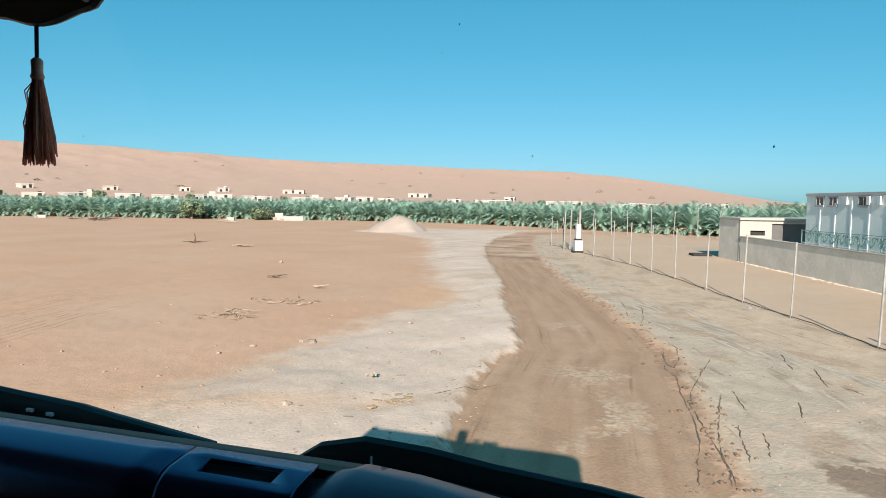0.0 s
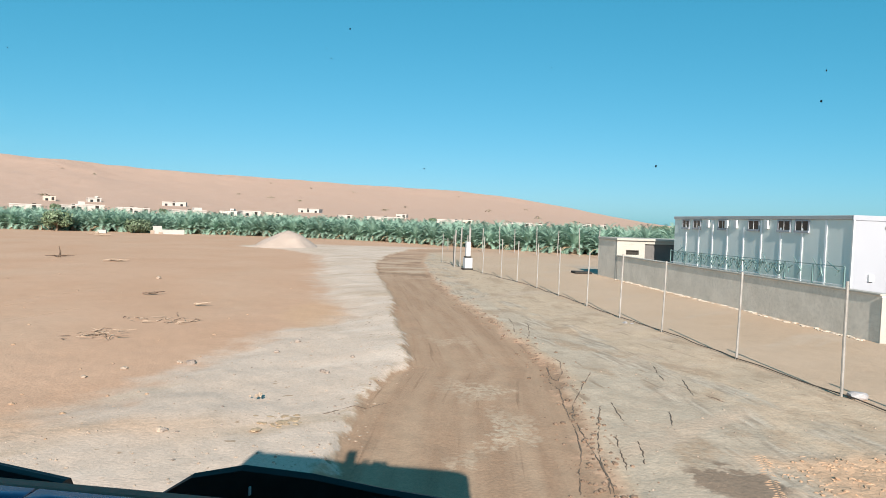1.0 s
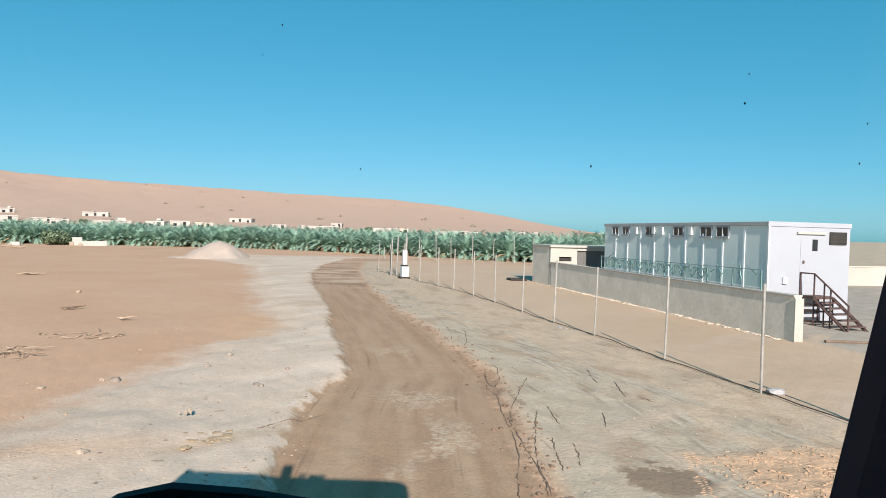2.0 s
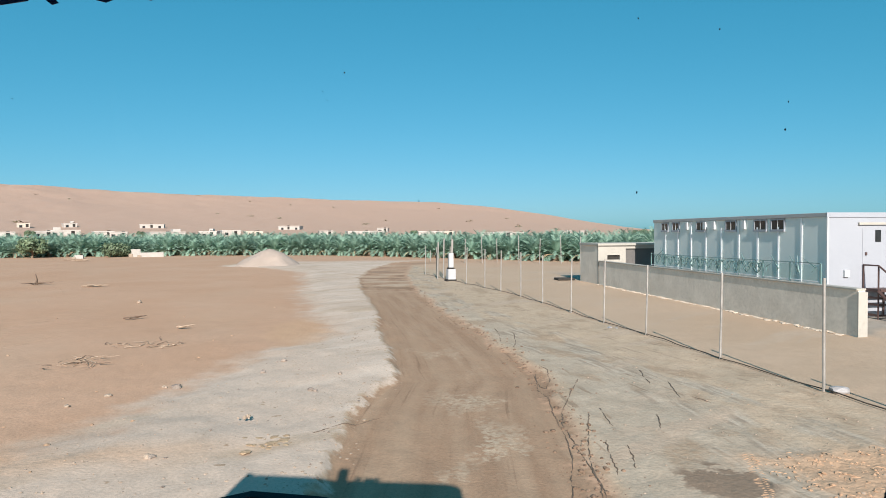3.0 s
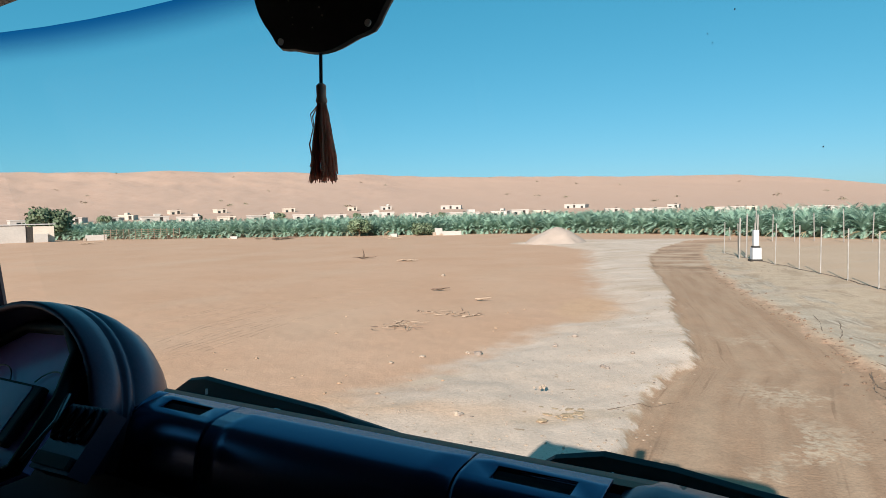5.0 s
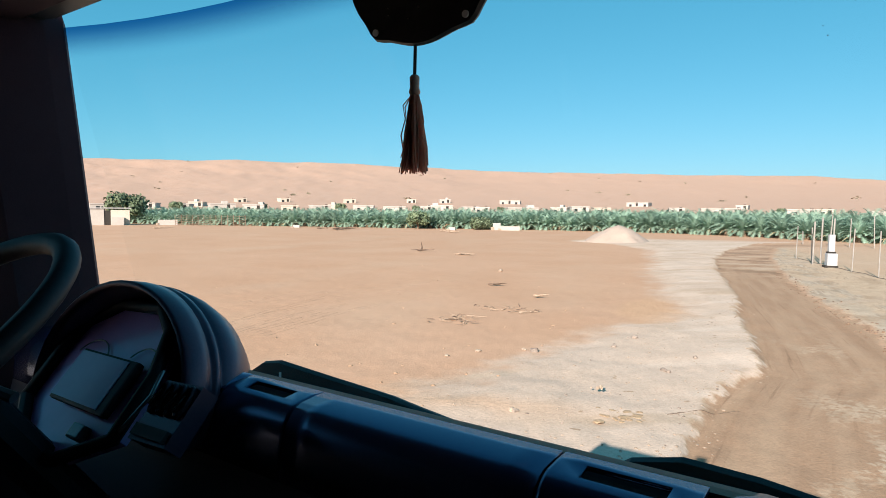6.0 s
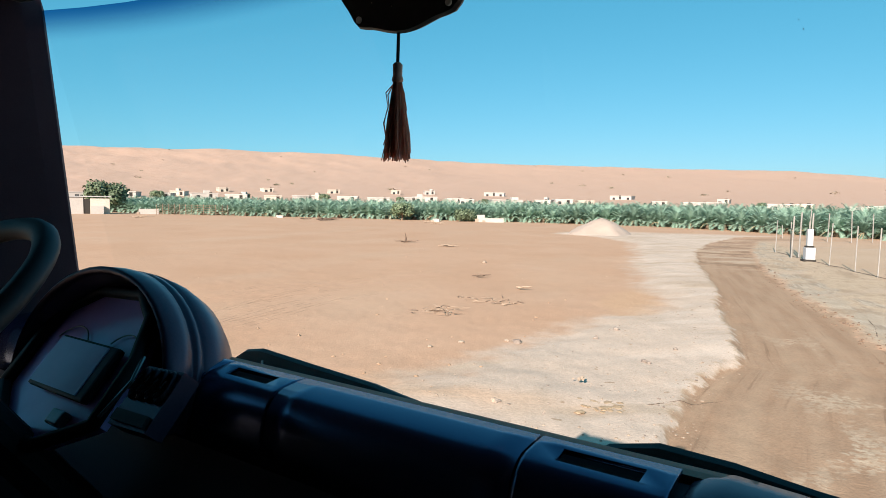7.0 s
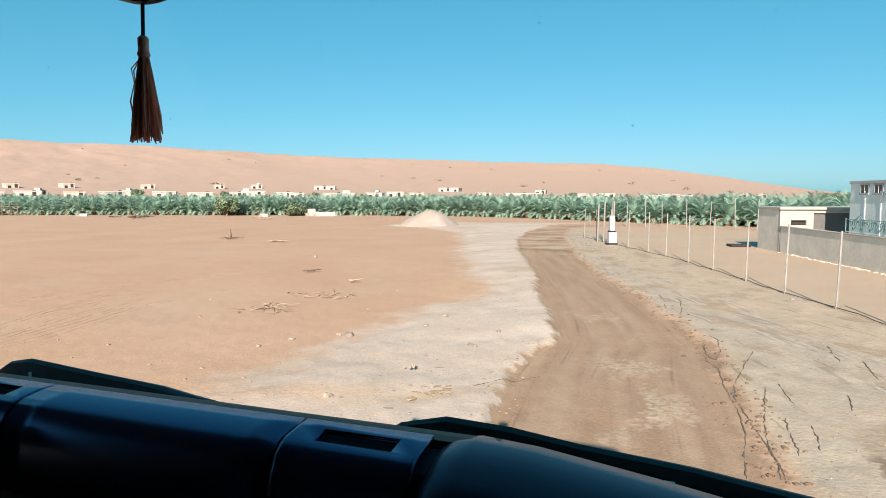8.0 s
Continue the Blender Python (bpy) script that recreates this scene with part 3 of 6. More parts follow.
    c = mixed(c, mixed((0.86, 0.86, 0.86), (1.1, 1.1, 1.1), ranged(mid, 0.3, 0.7)), 0.25, "MULTIPLY")
    l.new(c, bsdf.inputs["Base Color"])
    rough = n.new("ShaderNodeMath")
    rough.operation = "ADD"
    l.new(grit, rough.inputs[0])
    l.new(summed((times(drag, road), 1.2, 0.0), (crumb, 0.5, 0.5), (times(crumb, zone("side")), 1.0, 0.5), (times(tyre_lines, zone("side")), 1.4, 0.5), (times(furrow, bank), 0.5, 0.5), (times(crumb, zone("orange")), 2.0, 0.5), (road, -0.8, 0.0)), rough.inputs[1])
    bn = n.new("ShaderNodeBump")
    bn.inputs["Strength"].default_value, bn.inputs["Distance"].default_value = 0.3, 0.025
    l.new(rough.outputs[0], bn.inputs["Height"])
    b2 = n.new("ShaderNodeBump")
    b2.inputs["Strength"].default_value, b2.inputs["Distance"].default_value = 0.035, 0.08
    l.new(mid, b2.inputs["Height"])
    l.new(bn.outputs[0], b2.inputs["Normal"])
    l.new(b2.outputs[0], bsdf.inputs["Normal"])
    return m


ground_mesh = build_land()
ground_mesh.materials.append(ground_material())
tagged(new("ground", ground_mesh), "open desert ground with a brown dirt track, pale sand bank and reddish dunes", "ground", kind="structure")

# ---- the truck cab round the camera; its own axes: u to the right, v ahead ----
TURN = pose(0, 0, 0, 0, 0, -14)
truck = thing("truck", TURN, "parked lorry cab with a black dashboard and a dusty windscreen", "truck")


def screen_v(u, z):
    return 0.85 - (z - 2.87) * 0.26 - 0.13 * abs((u + 0.48) / 1.1) ** 3.5


def build_truck():
    # shell
    bm = bmesh.new()
    rings = []
    for z, k in ((3.13, 0.0), (3.15, 0.0), (3.175, 0.03), (3.19, 0.09), (3.2, 0.17)):
        ring = []
        for sx, sy, a0 in ((1, 1, 0), (-1, 1, 90), (-1, -1, 180), (1, -1, 270)):
            for a in (0, 30, 60, 90):
                ring.append((-0.46 + sx * (1.2 - k - 0.14) + 0.14 * math.cos(radians(a0 + a)), -0.37 + sy * (0.99 - k - 0.14) + 0.14 * math.sin(radians(a0 + a)), z))
        rings.append(ring)
    loft(bm, rings)
    part("roof", bm, PAINT_TRUCK, truck)
    bm = boxed(-1.56, 0.64, -1.18, 0.56, 3.118, 3.126)
    part("roof_lining", bm, PILLAR, truck)
    part("roof_beacon", box(boxed(-0.64, -0.52, 0.40, 0.48, 3.15, 3.42, bevel=0.02), -0.60, -0.56, 0.36, 0.52, 3.18, 3.22), RUBBER, truck, "dark stubby horn on the cab roof")
    part("rear_wall", boxed(-1.66, 0.74, -1.36, -1.302, 1.2, 3.129), PAINT_TRUCK, truck)
    part("cab_floor", boxed(-1.62, 0.70, -1.25, 0.98, 1.18, 1.26), RUBBER, truck)
    part("front_panel", boxed(-1.62, 0.70, 0.98, 1.04, 0.55, 2.22, bevel=0.03), RUBBER, truck)
    part("bumper", boxed(-1.68, 0.76, 0.96, 1.16, 0.35, 0.8, bevel=0.04), RUBBER, truck)
    for side, x0, x1 in (("l", -1.66, -1.62), ("r", 0.70, 0.74)):
        bm = boxed(x0, x1, -1.3, 0.98, 1.18, 2.3, bevel=0.01)
        door = part("door", bm, PAINT_TRUCK, truck)
        # Unseen: panels behind rear close the windows, nearly all the right one, against light.
        rear = -0.35 if side == "l" else 0.50
        bm = boxed(x0, x1, -1.3, rear, 2.302, 3.14)
        box(bm, x0, x1, rear + 0.002, 0.56, 3.0, 3.14)
        part("frame_and_light_block", bm, PILLAR, door)
        if side == "l":
            xm = (x0 + x1) / 2
            pane = part("side_window", boxed(xm - 0.003, xm + 0.003, rear, 0.6, 2.3, 3.0), GLASS, door)
            pane.visible_shadow = False
    # windscreen posts, slanting, wide and padded inside
    for x, w, mid, lean, deep in ((-1.56, -1, 0.695, 0.10, 0.21), (0.585, 1, 0.70, 0.30, 0.16)):
        rings = []
        for z in (2.15, 2.3, 2.45, 2.6, 2.75, 2.9, 3.05, 3.15):
            v1 = mid - (z - (2.78 if w < 0 else 2.62)) * lean
            v0 = v1 - deep - 0.03 * (z < 2.4)
            rings.append([(x + w * 0.09, v0, z), (x + w * 0.03, v0 - 0.004, z), (x, v0 + 0.03, z), (x - w * 0.004, v1 - 0.05, z), (x, v1 - 0.006, z), (x + w * 0.012, v1, z), (x + w * 0.09, v1 + 0.04, z)])
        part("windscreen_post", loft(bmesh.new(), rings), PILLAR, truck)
    # windscreen
    rows, cols = 10, 24
    bm = bmesh.new()
    sheets = []
    for off in (0.0, 0.005):
        sheets.append([[bm.verts.new((-1.57 + 2.2 * j / cols, screen_v(-1.57 + 2.2 * j / cols, 2.28 + 0.82 * i / rows) + off, 2.28 + 0.82 * i / rows)) for j in range(cols + 1)] for i in range(rows + 1)])
    for s in sheets:
        for i in range(rows):
            for j in range(cols):
                bm.faces.new((s[i][j], s[i][j + 1], s[i + 1][j + 1], s[i + 1][j]))
    a, b = sheets
    for i in range(rows):
        bm.faces.new((a[i][0], a[i + 1][0], b[i + 1][0], b[i][0]))
        bm.faces.new((a[i][-1], b[i][-1], b[i + 1][-1], a[i + 1][-1]))
    for j in range(cols):
        bm.faces.new((a[0][j], b[0][j], b[0][j + 1], a[0][j + 1]))
        bm.faces.new((a[-1][j], a[-1][j + 1], b[-1][j + 1], b[-1][j]))
    glass = part("windscreen", bm, GLASS, truck, "dusty clear windscreen", smooth=True)
    glass.visible_shadow = False
    # tinted film along the top
    bm = bmesh.new()
    rows = []
    for z in (3.05, 3.07, 3.09, 3.11, 3.125):
        rows.append([(u, screen_v(u, z) - 0.004, z) for u in np.linspace(-1.57, 0.63, 20).tolist()])
    loft(bm, rows, closed=False)
    film = part("sun_strip", bm, STRIP, glass, "blue tinted sun strip", smooth=True)
    film.visible_shadow = False
    # dried specks on the glass
    rnd = random.Random(4)
    for u, z, r in ((-0.035, 2.948, 0.0022), (0.056, 2.783, 0.002), (0.335, 2.789, 0.003), (-0.685, 2.821, 0.002), (0.488, 2.855, 0.0026),
                    (-0.061, 2.915, 0.0015), (0.488, 2.885, 0.002), (0.413, 2.968, 0.002), (0.326, 2.988, 0.002), (0.635, 2.963, 0.0025),
                    (0.60, 2.83, 0.002), (0.60, 2.79, 0.0025), (-0.919, 2.916, 0.002), (-0.507, 2.929, 0.0014), (-0.066, 2.926, 0.0014),
                    (0.21, 2.90, 0.0012), (-0.3, 2.86, 0.001), (0.14, 2.99, 0.0014)):
        bm = bmesh.new()
        lump(bm, (0, 0, 0), r, 0.9, rnd.randrange(999))
        sp = part("dirt_speck", bm, SPECK, glass)
        sp.location = (u, screen_v(u, z) - 0.001, z)
        sp.scale = (0.42, 0.2, 0.65)
    # vinyl lettering along the top of the glass, as plain shapes
    def sticker(outline):
        outline = [(u - 0.022, z + 0.019) for u, z in outline]
        bm = bmesh.new()
        lo = [bm.verts.new((u, screen_v(u, z) - 0.003, z)) for u, z in outline]
        hi = [bm.verts.new((u, screen_v(u, z) - 0.0015, z)) for u, z in outline]
        bm.faces.new(lo)
        bm.faces.new(hi[::-1])
        for i in range(len(lo)):
            j = (i + 1) % len(lo)
            bm.faces.new((lo[i], hi[i], hi[j], lo[j]))
        part("sticker_shape", bm, VINYL, glass, "dark blue vinyl shape")
    sticker([(-0.515, 3.028), (-0.50, 3.024), (-0.432, 3.03), (-0.440, 3.06), (-0.438, 3.12), (-0.463, 3.12), (-0.465, 3.056), (-0.50, 3.055), (-0.512, 3.062)])
    sticker([(-0.43, 3.12), (-0.435, 3.065), (-0.42, 3.04), (-0.40, 3.024), (-0.39, 3.026), (-0.408, 3.045), (-0.412, 3.07), (-0.405, 3.12)])
    sticker([(-0.398, 3.12), (-0.396, 3.07), (-0.384, 3.036), (-0.378, 3.036), (-0.384, 3.07), (-0.38, 3.12)])
    for cx in (-0.325, -0.263):
        sticker([(cx + 0.034 * math.cos(a), 3.068 + 0.044 * math.sin(a)) for a in np.linspace(0, 2 * math.pi, 17)[:-1].tolist()])
    sticker([(-0.225, 3.12), (-0.222, 3.028), (-0.19, 3.028), (-0.183, 3.06), (-0.185, 3.12)])
    # dashboard: dark face, shiny rounded edge, dull top that falls to the glass
    face = [(0.50, 1.3), (0.47, 1.8), (0.50, 2.2), (0.529, 2.335), (0.535, 2.37), (0.547, 2.40), (0.565, 2.42), (0.612, 2.428), (0.612, 1.3)]
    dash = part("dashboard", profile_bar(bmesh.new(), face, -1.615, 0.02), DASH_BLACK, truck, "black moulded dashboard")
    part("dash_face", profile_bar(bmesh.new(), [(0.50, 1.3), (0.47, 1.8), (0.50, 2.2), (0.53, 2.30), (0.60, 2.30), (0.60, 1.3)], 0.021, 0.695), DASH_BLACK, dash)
    edge = [(0.615, 2.4365), (0.594, 2.4358), (0.569, 2.4325), (0.560, 2.4285), (0.551, 2.4205), (0.543, 2.408), (0.538, 2.39), (0.534, 2.365), (0.531, 2.335)]

    def edge_sheet(cols, hole=None):
        """The rounded dash edge between columns u; hole: the column and the row left open."""
        bm = bmesh.new()
        grid = [[bm.verts.new((u, v, z)) for v, z in edge] for u in cols]
        for i in range(len(cols) - 1):
            for j in range(len(edge) - 1):
                if hole != (i, j):
                    bm.faces.new((grid[i][j], grid[i + 1][j], grid[i + 1][j + 1], grid[i][j + 1]))
        bmesh.ops.recalc_face_normals(bm, faces=bm.faces)
        bmesh.ops.solidify(bm, geom=bm.faces[:], thickness=-0.005)
        return bm

    for u0, u1 in ((-1.56, -0.832), (-0.663, -0.281)):
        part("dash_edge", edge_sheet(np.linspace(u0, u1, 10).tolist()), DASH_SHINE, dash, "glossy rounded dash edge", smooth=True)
    for u0, u1, s0, s1 in ((-0.828, -0.667, -0.795, -0.700), (-0.277, -0.124, -0.243, -0.153)):
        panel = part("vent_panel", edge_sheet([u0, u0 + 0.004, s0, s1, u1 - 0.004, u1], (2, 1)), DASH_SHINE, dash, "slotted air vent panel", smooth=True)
        bm = bmesh.new()
        rim = [(s0, 0.595), (s1, 0.595), (s1 + 0.005, 0.590), (s1 - 0.004, 0.568), (s0 + 0.004, 0.568), (s0 - 0.005, 0.590)]
        tube(bm, [(u, v, 2.4362 - 0.13 * (0.595 - v)) for u, v in rim + rim[:1]], 0.0017, 6)
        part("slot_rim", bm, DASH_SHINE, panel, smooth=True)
        part("vent_slot", boxed(s0 - 0.004, s1 + 0.004, 0.567, 0.597, 2.42, 2.4285), TRIM_BLACK, panel)
    # the top falls away towards the passenger's door
    def fall(u):
        return 0.0 if u < -0.06 else 0.12 * (u + 0.06) + 0.10 * (u + 0.06) ** 2
    top = [(0.617, 2.4355), (0.63, 2.4365), (0.648, 2.4335), (0.68, 2.414), (0.74, 2.37), (0.86, 2.30), (0.985, 2.25), (0.985, 2.2), (0.617, 2.3)]
    part("dash_top", loft(bmesh.new(), [[(u, v, z - 1.4 * fall(u) - 0.012 * (u > 0)) for v, z in top] for u in (-1.56, -1.0, -0.5, -0.06, 0.04, 0.15, 0.3, 0.45, 0.64)]), DASH_TOP, dash, "dull grey dash top")
    # lid beside the panel
    rings = []
    for u, k in ((-0.121, 0.70), (-0.119, 0.82), (-0.113, 0.90), (-0.100, 0.96), (-0.08, 0.99), (-0.02, 1.0), (0.1, 1.0), (0.2, 1.0), (0.35, 1.0), (0.5, 1.0), (0.64, 0.98)):
        z0 = 2.335 - fall(u)
        rings.append([(u, 0.62 - 0.118 * k, z0 - 0.12), (u, 0.62 - 0.122 * k, z0), (u, 0.62 - 0.118 * k, z0 + 0.045 * k), (u, 0.62 - 0.104 * k, z0 + 0.072 * k), (u, 0.62 - 0.08 * k, z0 + 0.092 * k), (u, 0.62 - 0.045 * k, z0 + 0.104 * k),
                      (u, 0.62 - 0.005 * k, z0 + 0.107 * k), (u, 0.62 + 0.03 * k, z0 + 0.100 * k), (u, 0.62 + 0.06 * k, z0 + 0.08 * k), (u, 0.62 + 0.08 * k, z0 + 0.02 * k), (u, 0.62 + 0.08 * k, z0 - 0.12)])
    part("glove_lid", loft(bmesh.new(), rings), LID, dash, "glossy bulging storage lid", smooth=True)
    # instrument hood: a dome open towards the driver
    hood_c = Vector((-1.022, 0.49, 2.415))
    back = Vector((-0.10, 0.85, -0.24)).normalized()
    side = Vector((1, 0.117, 0)).normalized()
    up = side.cross(back).normalized()
    def hood_ring(d, k, n=28):
        pts = []
        for i in range(n):
            a = math.pi * (-0.12 + 1.24 * i / (n - 1))
            pts.append(hood_c + back * d + side * (0.200 * k * math.cos(a)) + up * (0.178 * k * math.sin(a)))
        return pts
    bm = bmesh.new()
    loft(bm, [hood_ring(d, k) for d, k in ((0.09, 0.76), (0.03, 0.85), (-0.02, 0.91), (-0.035, 0.95), (-0.03, 0.985), (-0.005, 1.0), (0.012, 1.0), (0.015, 0.975), (0.020, 0.975), (0.023, 1.0),
                                           (0.032, 1.0), (0.035, 0.98), (0.04, 0.98), (0.043, 1.0), (0.08, 0.965), (0.115, 0.89), (0.145, 0.77), (0.168, 0.6), (0.182, 0.35), (0.187, 0.02))], closed=False)
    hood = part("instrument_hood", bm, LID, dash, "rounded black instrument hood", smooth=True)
    tilt = Vector((0, 0.66, 0.75)).normalized()
    ac = Vector((1, 0, 0))
    out = ac.cross(tilt).normalized()
    def plate(name, corners, depth, material, parent, label=""):
        bm = bmesh.new()
        loft(bm, [[c for c in corners], [c - out * depth for c in corners]])
        return part(name, bm, material, parent, label)
    def on_face(u, s, lift=0.0):
        p = Vector((u, 0.40, 2.365)) + tilt * s
        return p + out * lift
    # cluster glass, dials and a phone clipped before it
    outline = [(-1.175, 0.03), (-1.18, 0.12), (-1.165, 0.18), (-1.10, 0.222), (-0.98, 0.226), (-0.92, 0.19), (-0.885, 0.12), (-0.88, 0.02), (-0.98, -0.035), (-1.10, -0.03)]
    plate("instrument_panel", [on_face(u, s) for u, s in outline], 0.02, SCREEN_REFLECTION, hood, "dark glossy instrument glass")
    for cu, cs, r in ((-1.09, 0.10, 0.055), (-0.94, 0.115, 0.045)):
        bm = bmesh.new()
        tube(bm, [on_face(cu + r * math.cos(a), cs + r * math.sin(a), 0.004) for a in np.linspace(0.2, 2.6, 18).tolist()], 0.0012, 5)
        part("dial", bm, DIAL, hood, "thin pale dial ring")
    bm = bmesh.new()
    rim = [(u * 1.0, s) for u, s in outline]
    cu, cs = -1.01, 0.08
    tube(bm, [on_face(cu + (u - cu) * 1.03, cs + (s - cs) * 1.03, 0.008) for u, s in rim + rim[:1]], 0.011, 8)
    part("panel_surround", bm, TRIM_BLACK, hood, "black ring round the instruments", smooth=True)
    bm = bmesh.new()
    tube(bm, [on_face(-0.868, 0.03, 0.012), on_face(-0.852, 0.09, 0.012), on_face(-0.862, 0.13, 0.012)], 0.003, 6)
    part("bright_strip", bm, SATIN, hood, "satin metal strip")
    # four-slot round vents beside the cluster
    vent = plate("side_vent", [on_face(-0.812, 0.026, 0.03), on_face(-0.728, 0.030, 0.03), on_face(-0.728, 0.118, 0.03), on_face(-0.810, 0.114, 0.03)], 0.03, LID, dash, "black vent block with oval nozzles")
    for k in range(4):
        cu = -0.798 + 0.0190 * k
        bm = bmesh.new()
        loft(bm, [[on_face(cu + 0.0085 * q * math.cos(a), 0.088 + 0.001 * k + 0.024 * q * math.sin(a), h) for a in np.linspace(0, 2 * math.pi, 13)[:-1].tolist()] for q, h in ((1.0, 0.03), (1.0, 0.036), (0.8, 0.038), (0.74, 0.0312))])
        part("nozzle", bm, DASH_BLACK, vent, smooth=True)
        bm = bmesh.new()
        tube(bm, [on_face(cu - 0.004, 0.074, 0.04), on_face(cu + 0.003, 0.098, 0.04)], 0.0012, 5)
        part("nozzle_vane", bm, SATIN, vent, "thin bright vane")
    plate("switch_strip", [on_face(-0.806, 0.032, 0.036), on_face(-0.733, 0.034, 0.036), on_face(-0.733, 0.05, 0.036), on_face(-0.806, 0.048, 0.036)], 0.008, TRIM_BLACK, vent)
    # steering wheel
    wheel_c, wt = Vector((-1.075, 0.235, 2.52)), Vector((0, 0.80, 0.60)).normalized()
    def rim_at(a, r=0.225, lift=0.0):
        return wheel_c + ac * (r * math.cos(a)) + wt * (r * math.sin(a)) + ac.cross(wt) * lift
    bm = bmesh.new()
    ring = []
    for i in range(49):
        a = 2 * math.pi * i / 48
        o, nrm = rim_at(a) - wheel_c, ac.cross(wt)
        d = o.normalized()
        ring.append([rim_at(a) + d * (0.019 * math.cos(b)) + nrm * (0.017 * math.sin(b)) for b in np.linspace(0, 2 * math.pi, 11)[:-1].tolist()])
    loft(bm, ring, caps=False)
    sw = part("steering_wheel", bm, TRIM_BLACK, truck, "thick black steering wheel", smooth=True)
    bm = bmesh.new()
    for a in (math.pi * 1.5, -0.25, math.pi + 0.25):
        tube(bm, [rim_at(a, 0.06, -0.03), rim_at(a, 0.14, -0.02), rim_at(a, 0.215, 0)], [0.03, 0.022, 0.018], 8, 0.5)
    part("spoke", bm, TRIM_BLACK, sw)
    bm = bmesh.new()
    loft(bm, [[rim_at(a, r, h) for a in np.linspace(0, 2 * math.pi, 19)[:-1].tolist()] for r, h in ((0.05, -0.09), (0.075, -0.06), (0.07, -0.02), (0.03, -0.012))])
    part("hub", bm, TRIM_BLACK, sw, smooth=True)
    bm = bmesh.new()
    tube(bm, [wheel_c - ac.cross(wt) * -0.03, Vector((-1.0, 0.45, 2.2))], 0.035, 10)
    part("steering_column", bm, TRIM_BLACK, truck)
    bm = bmesh.new()
    tube(bm, [(-1.0, 0.33, 2.44), (-1.06, 0.30, 2.46), (-1.20, 0.33, 2.47)], [0.009, 0.008, 0.011], 8)
    part("stalk", bm, SATIN, truck, "grey column stalk")
    # seats behind are out of sight; wipers stand outside the glass
    for pts, hs, spots in (([(-1.45, 2.245), (-1.38, 2.28), (-1.315, 2.288), (-1.12, 2.275), (-0.93, 2.267), (-0.85, 2.258), (-0.60, 2.232)], [0.008, 0.016, 0.020, 0.019, 0.014, 0.011, 0.006], ((-1.045, 2.262), (-0.99, 2.259))),
                           ([(-0.42, 2.222), (-0.36, 2.254), (-0.27, 2.270), (-0.15, 2.266), (-0.03, 2.254), (0.065, 2.250), (0.15, 2.245), (0.29, 2.228), (0.5, 2.205)], [0.008, 0.016, 0.022, 0.021, 0.018, 0.014, 0.012, 0.010, 0.007], ((0.115, 2.235), (0.13, 2.228)))):
        bm = bmesh.new()
        loft(bm, [[(u, 1.07 + 0.02 * s * q, z + h * w) for s, q, w in ((-1, 1, -2.3), (1, 1, -2.3), (1, 0.6, 0.75), (0, 1, 1), (-1, 0.6, 0.75))] for (u, z), h in zip(pts, hs)])
        arm = part("wiper_arm", bm, RUBBER, truck, "black windscreen wiper")
        bm = bmesh.new()
        tube(bm, [(u + 0.05, 1.035, z - 0.03) for u, z in pts[1:]], 0.008, 6)
        part("wiper_blade", bm, RUBBER, arm)
        for u, z in spots:
            part("wiper_clip", boxed(u - 0.009, u + 0.009, 1.043, 1.05, z - 0.004, z + 0.004, bevel=0.002), WHITE_MARK, arm, "pale clip")
        u, z = pts[2]
        part("wiper_notch", boxed(u + 0.018, u + 0.0205, 1.046, 1.052, z - 0.02, z - 0.006), WHITE_MARK, arm)
    # running gear that carries the cab
    for x in (-1.52, 0.60):
        for y in (0.0, -3.4):
            bm = bmesh.new()
            loft(bm, [[(x + dx, y + r * math.sin(a), 0.5 + r * math.cos(a)) for a in np.linspace(0, 2 * math.pi, 33)[:-1].tolist()] for dx, r in ((-0.15, 0.30), (-0.15, 0.46), (-0.11, 0.5), (0.11, 0.5), (0.15, 0.46), (0.15, 0.30))])
            w = part("wheel", bm, RUBBER, truck)
            bm = bmesh.new()
            loft(bm, [[(x + dx, y + r * math.sin(a), 0.5 + r * math.cos(a)) for a in np.linspace(0, 2 * math.pi, 25)[:-1].tolist()] for dx, r in ((-0.12, 0.1), (-0.12, 0.298), (0.12, 0.298), (0.12, 0.1))])
            part("rim", bm, SATIN, w)
    bm = boxed(-1.0, -0.8, -4.6, 0.9, 0.6, 0.85, bevel=0.01)
    box(bm, -0.12, 0.08, -4.6, 0.9, 0.6, 0.85, bevel=0.01)
    for y in (0.0, -3.4):
        tube(bm, [(-1.5, y, 0.5), (0.58, y, 0.5)], 0.07, 10)
    for x in (-0.9, -0.02):
        box(bm, x - 0.1, x + 0.1, -1.0, 0.8, 0.85, 1.19)
        for y in (0.0, -3.4):
            box(bm, x - 0.08, x + 0.08, y - 0.08, y + 0.08, 0.5, 0.62)
    part("chassis", bm, RUBBER, truck)
    # door mirrors outside
    for x, w in ((-1.70, -1), (0.78, 1)):
        bm = boxed(x + w * 0.08 - 0.1, x + w * 0.08 + 0.1, 0.36, 0.48, 2.35, 2.86, bevel=0.03)
        tube(bm, [(x - w * 0.06, 0.42, 2.9), (x + w * 0.08, 0.42, 2.86), (x + w * 0.08, 0.42, 2.8)], 0.018, 6)
        part("door_mirror", bm, RUBBER, truck)


build_truck()

# the phone clipped on the cluster
ph = thing("phone", TURN, "black phone propped before the instrument cluster", "phone")
pt, pa = Vector((0, 0.66, 0.75)).normalized(), Vector((1, 0, 0))
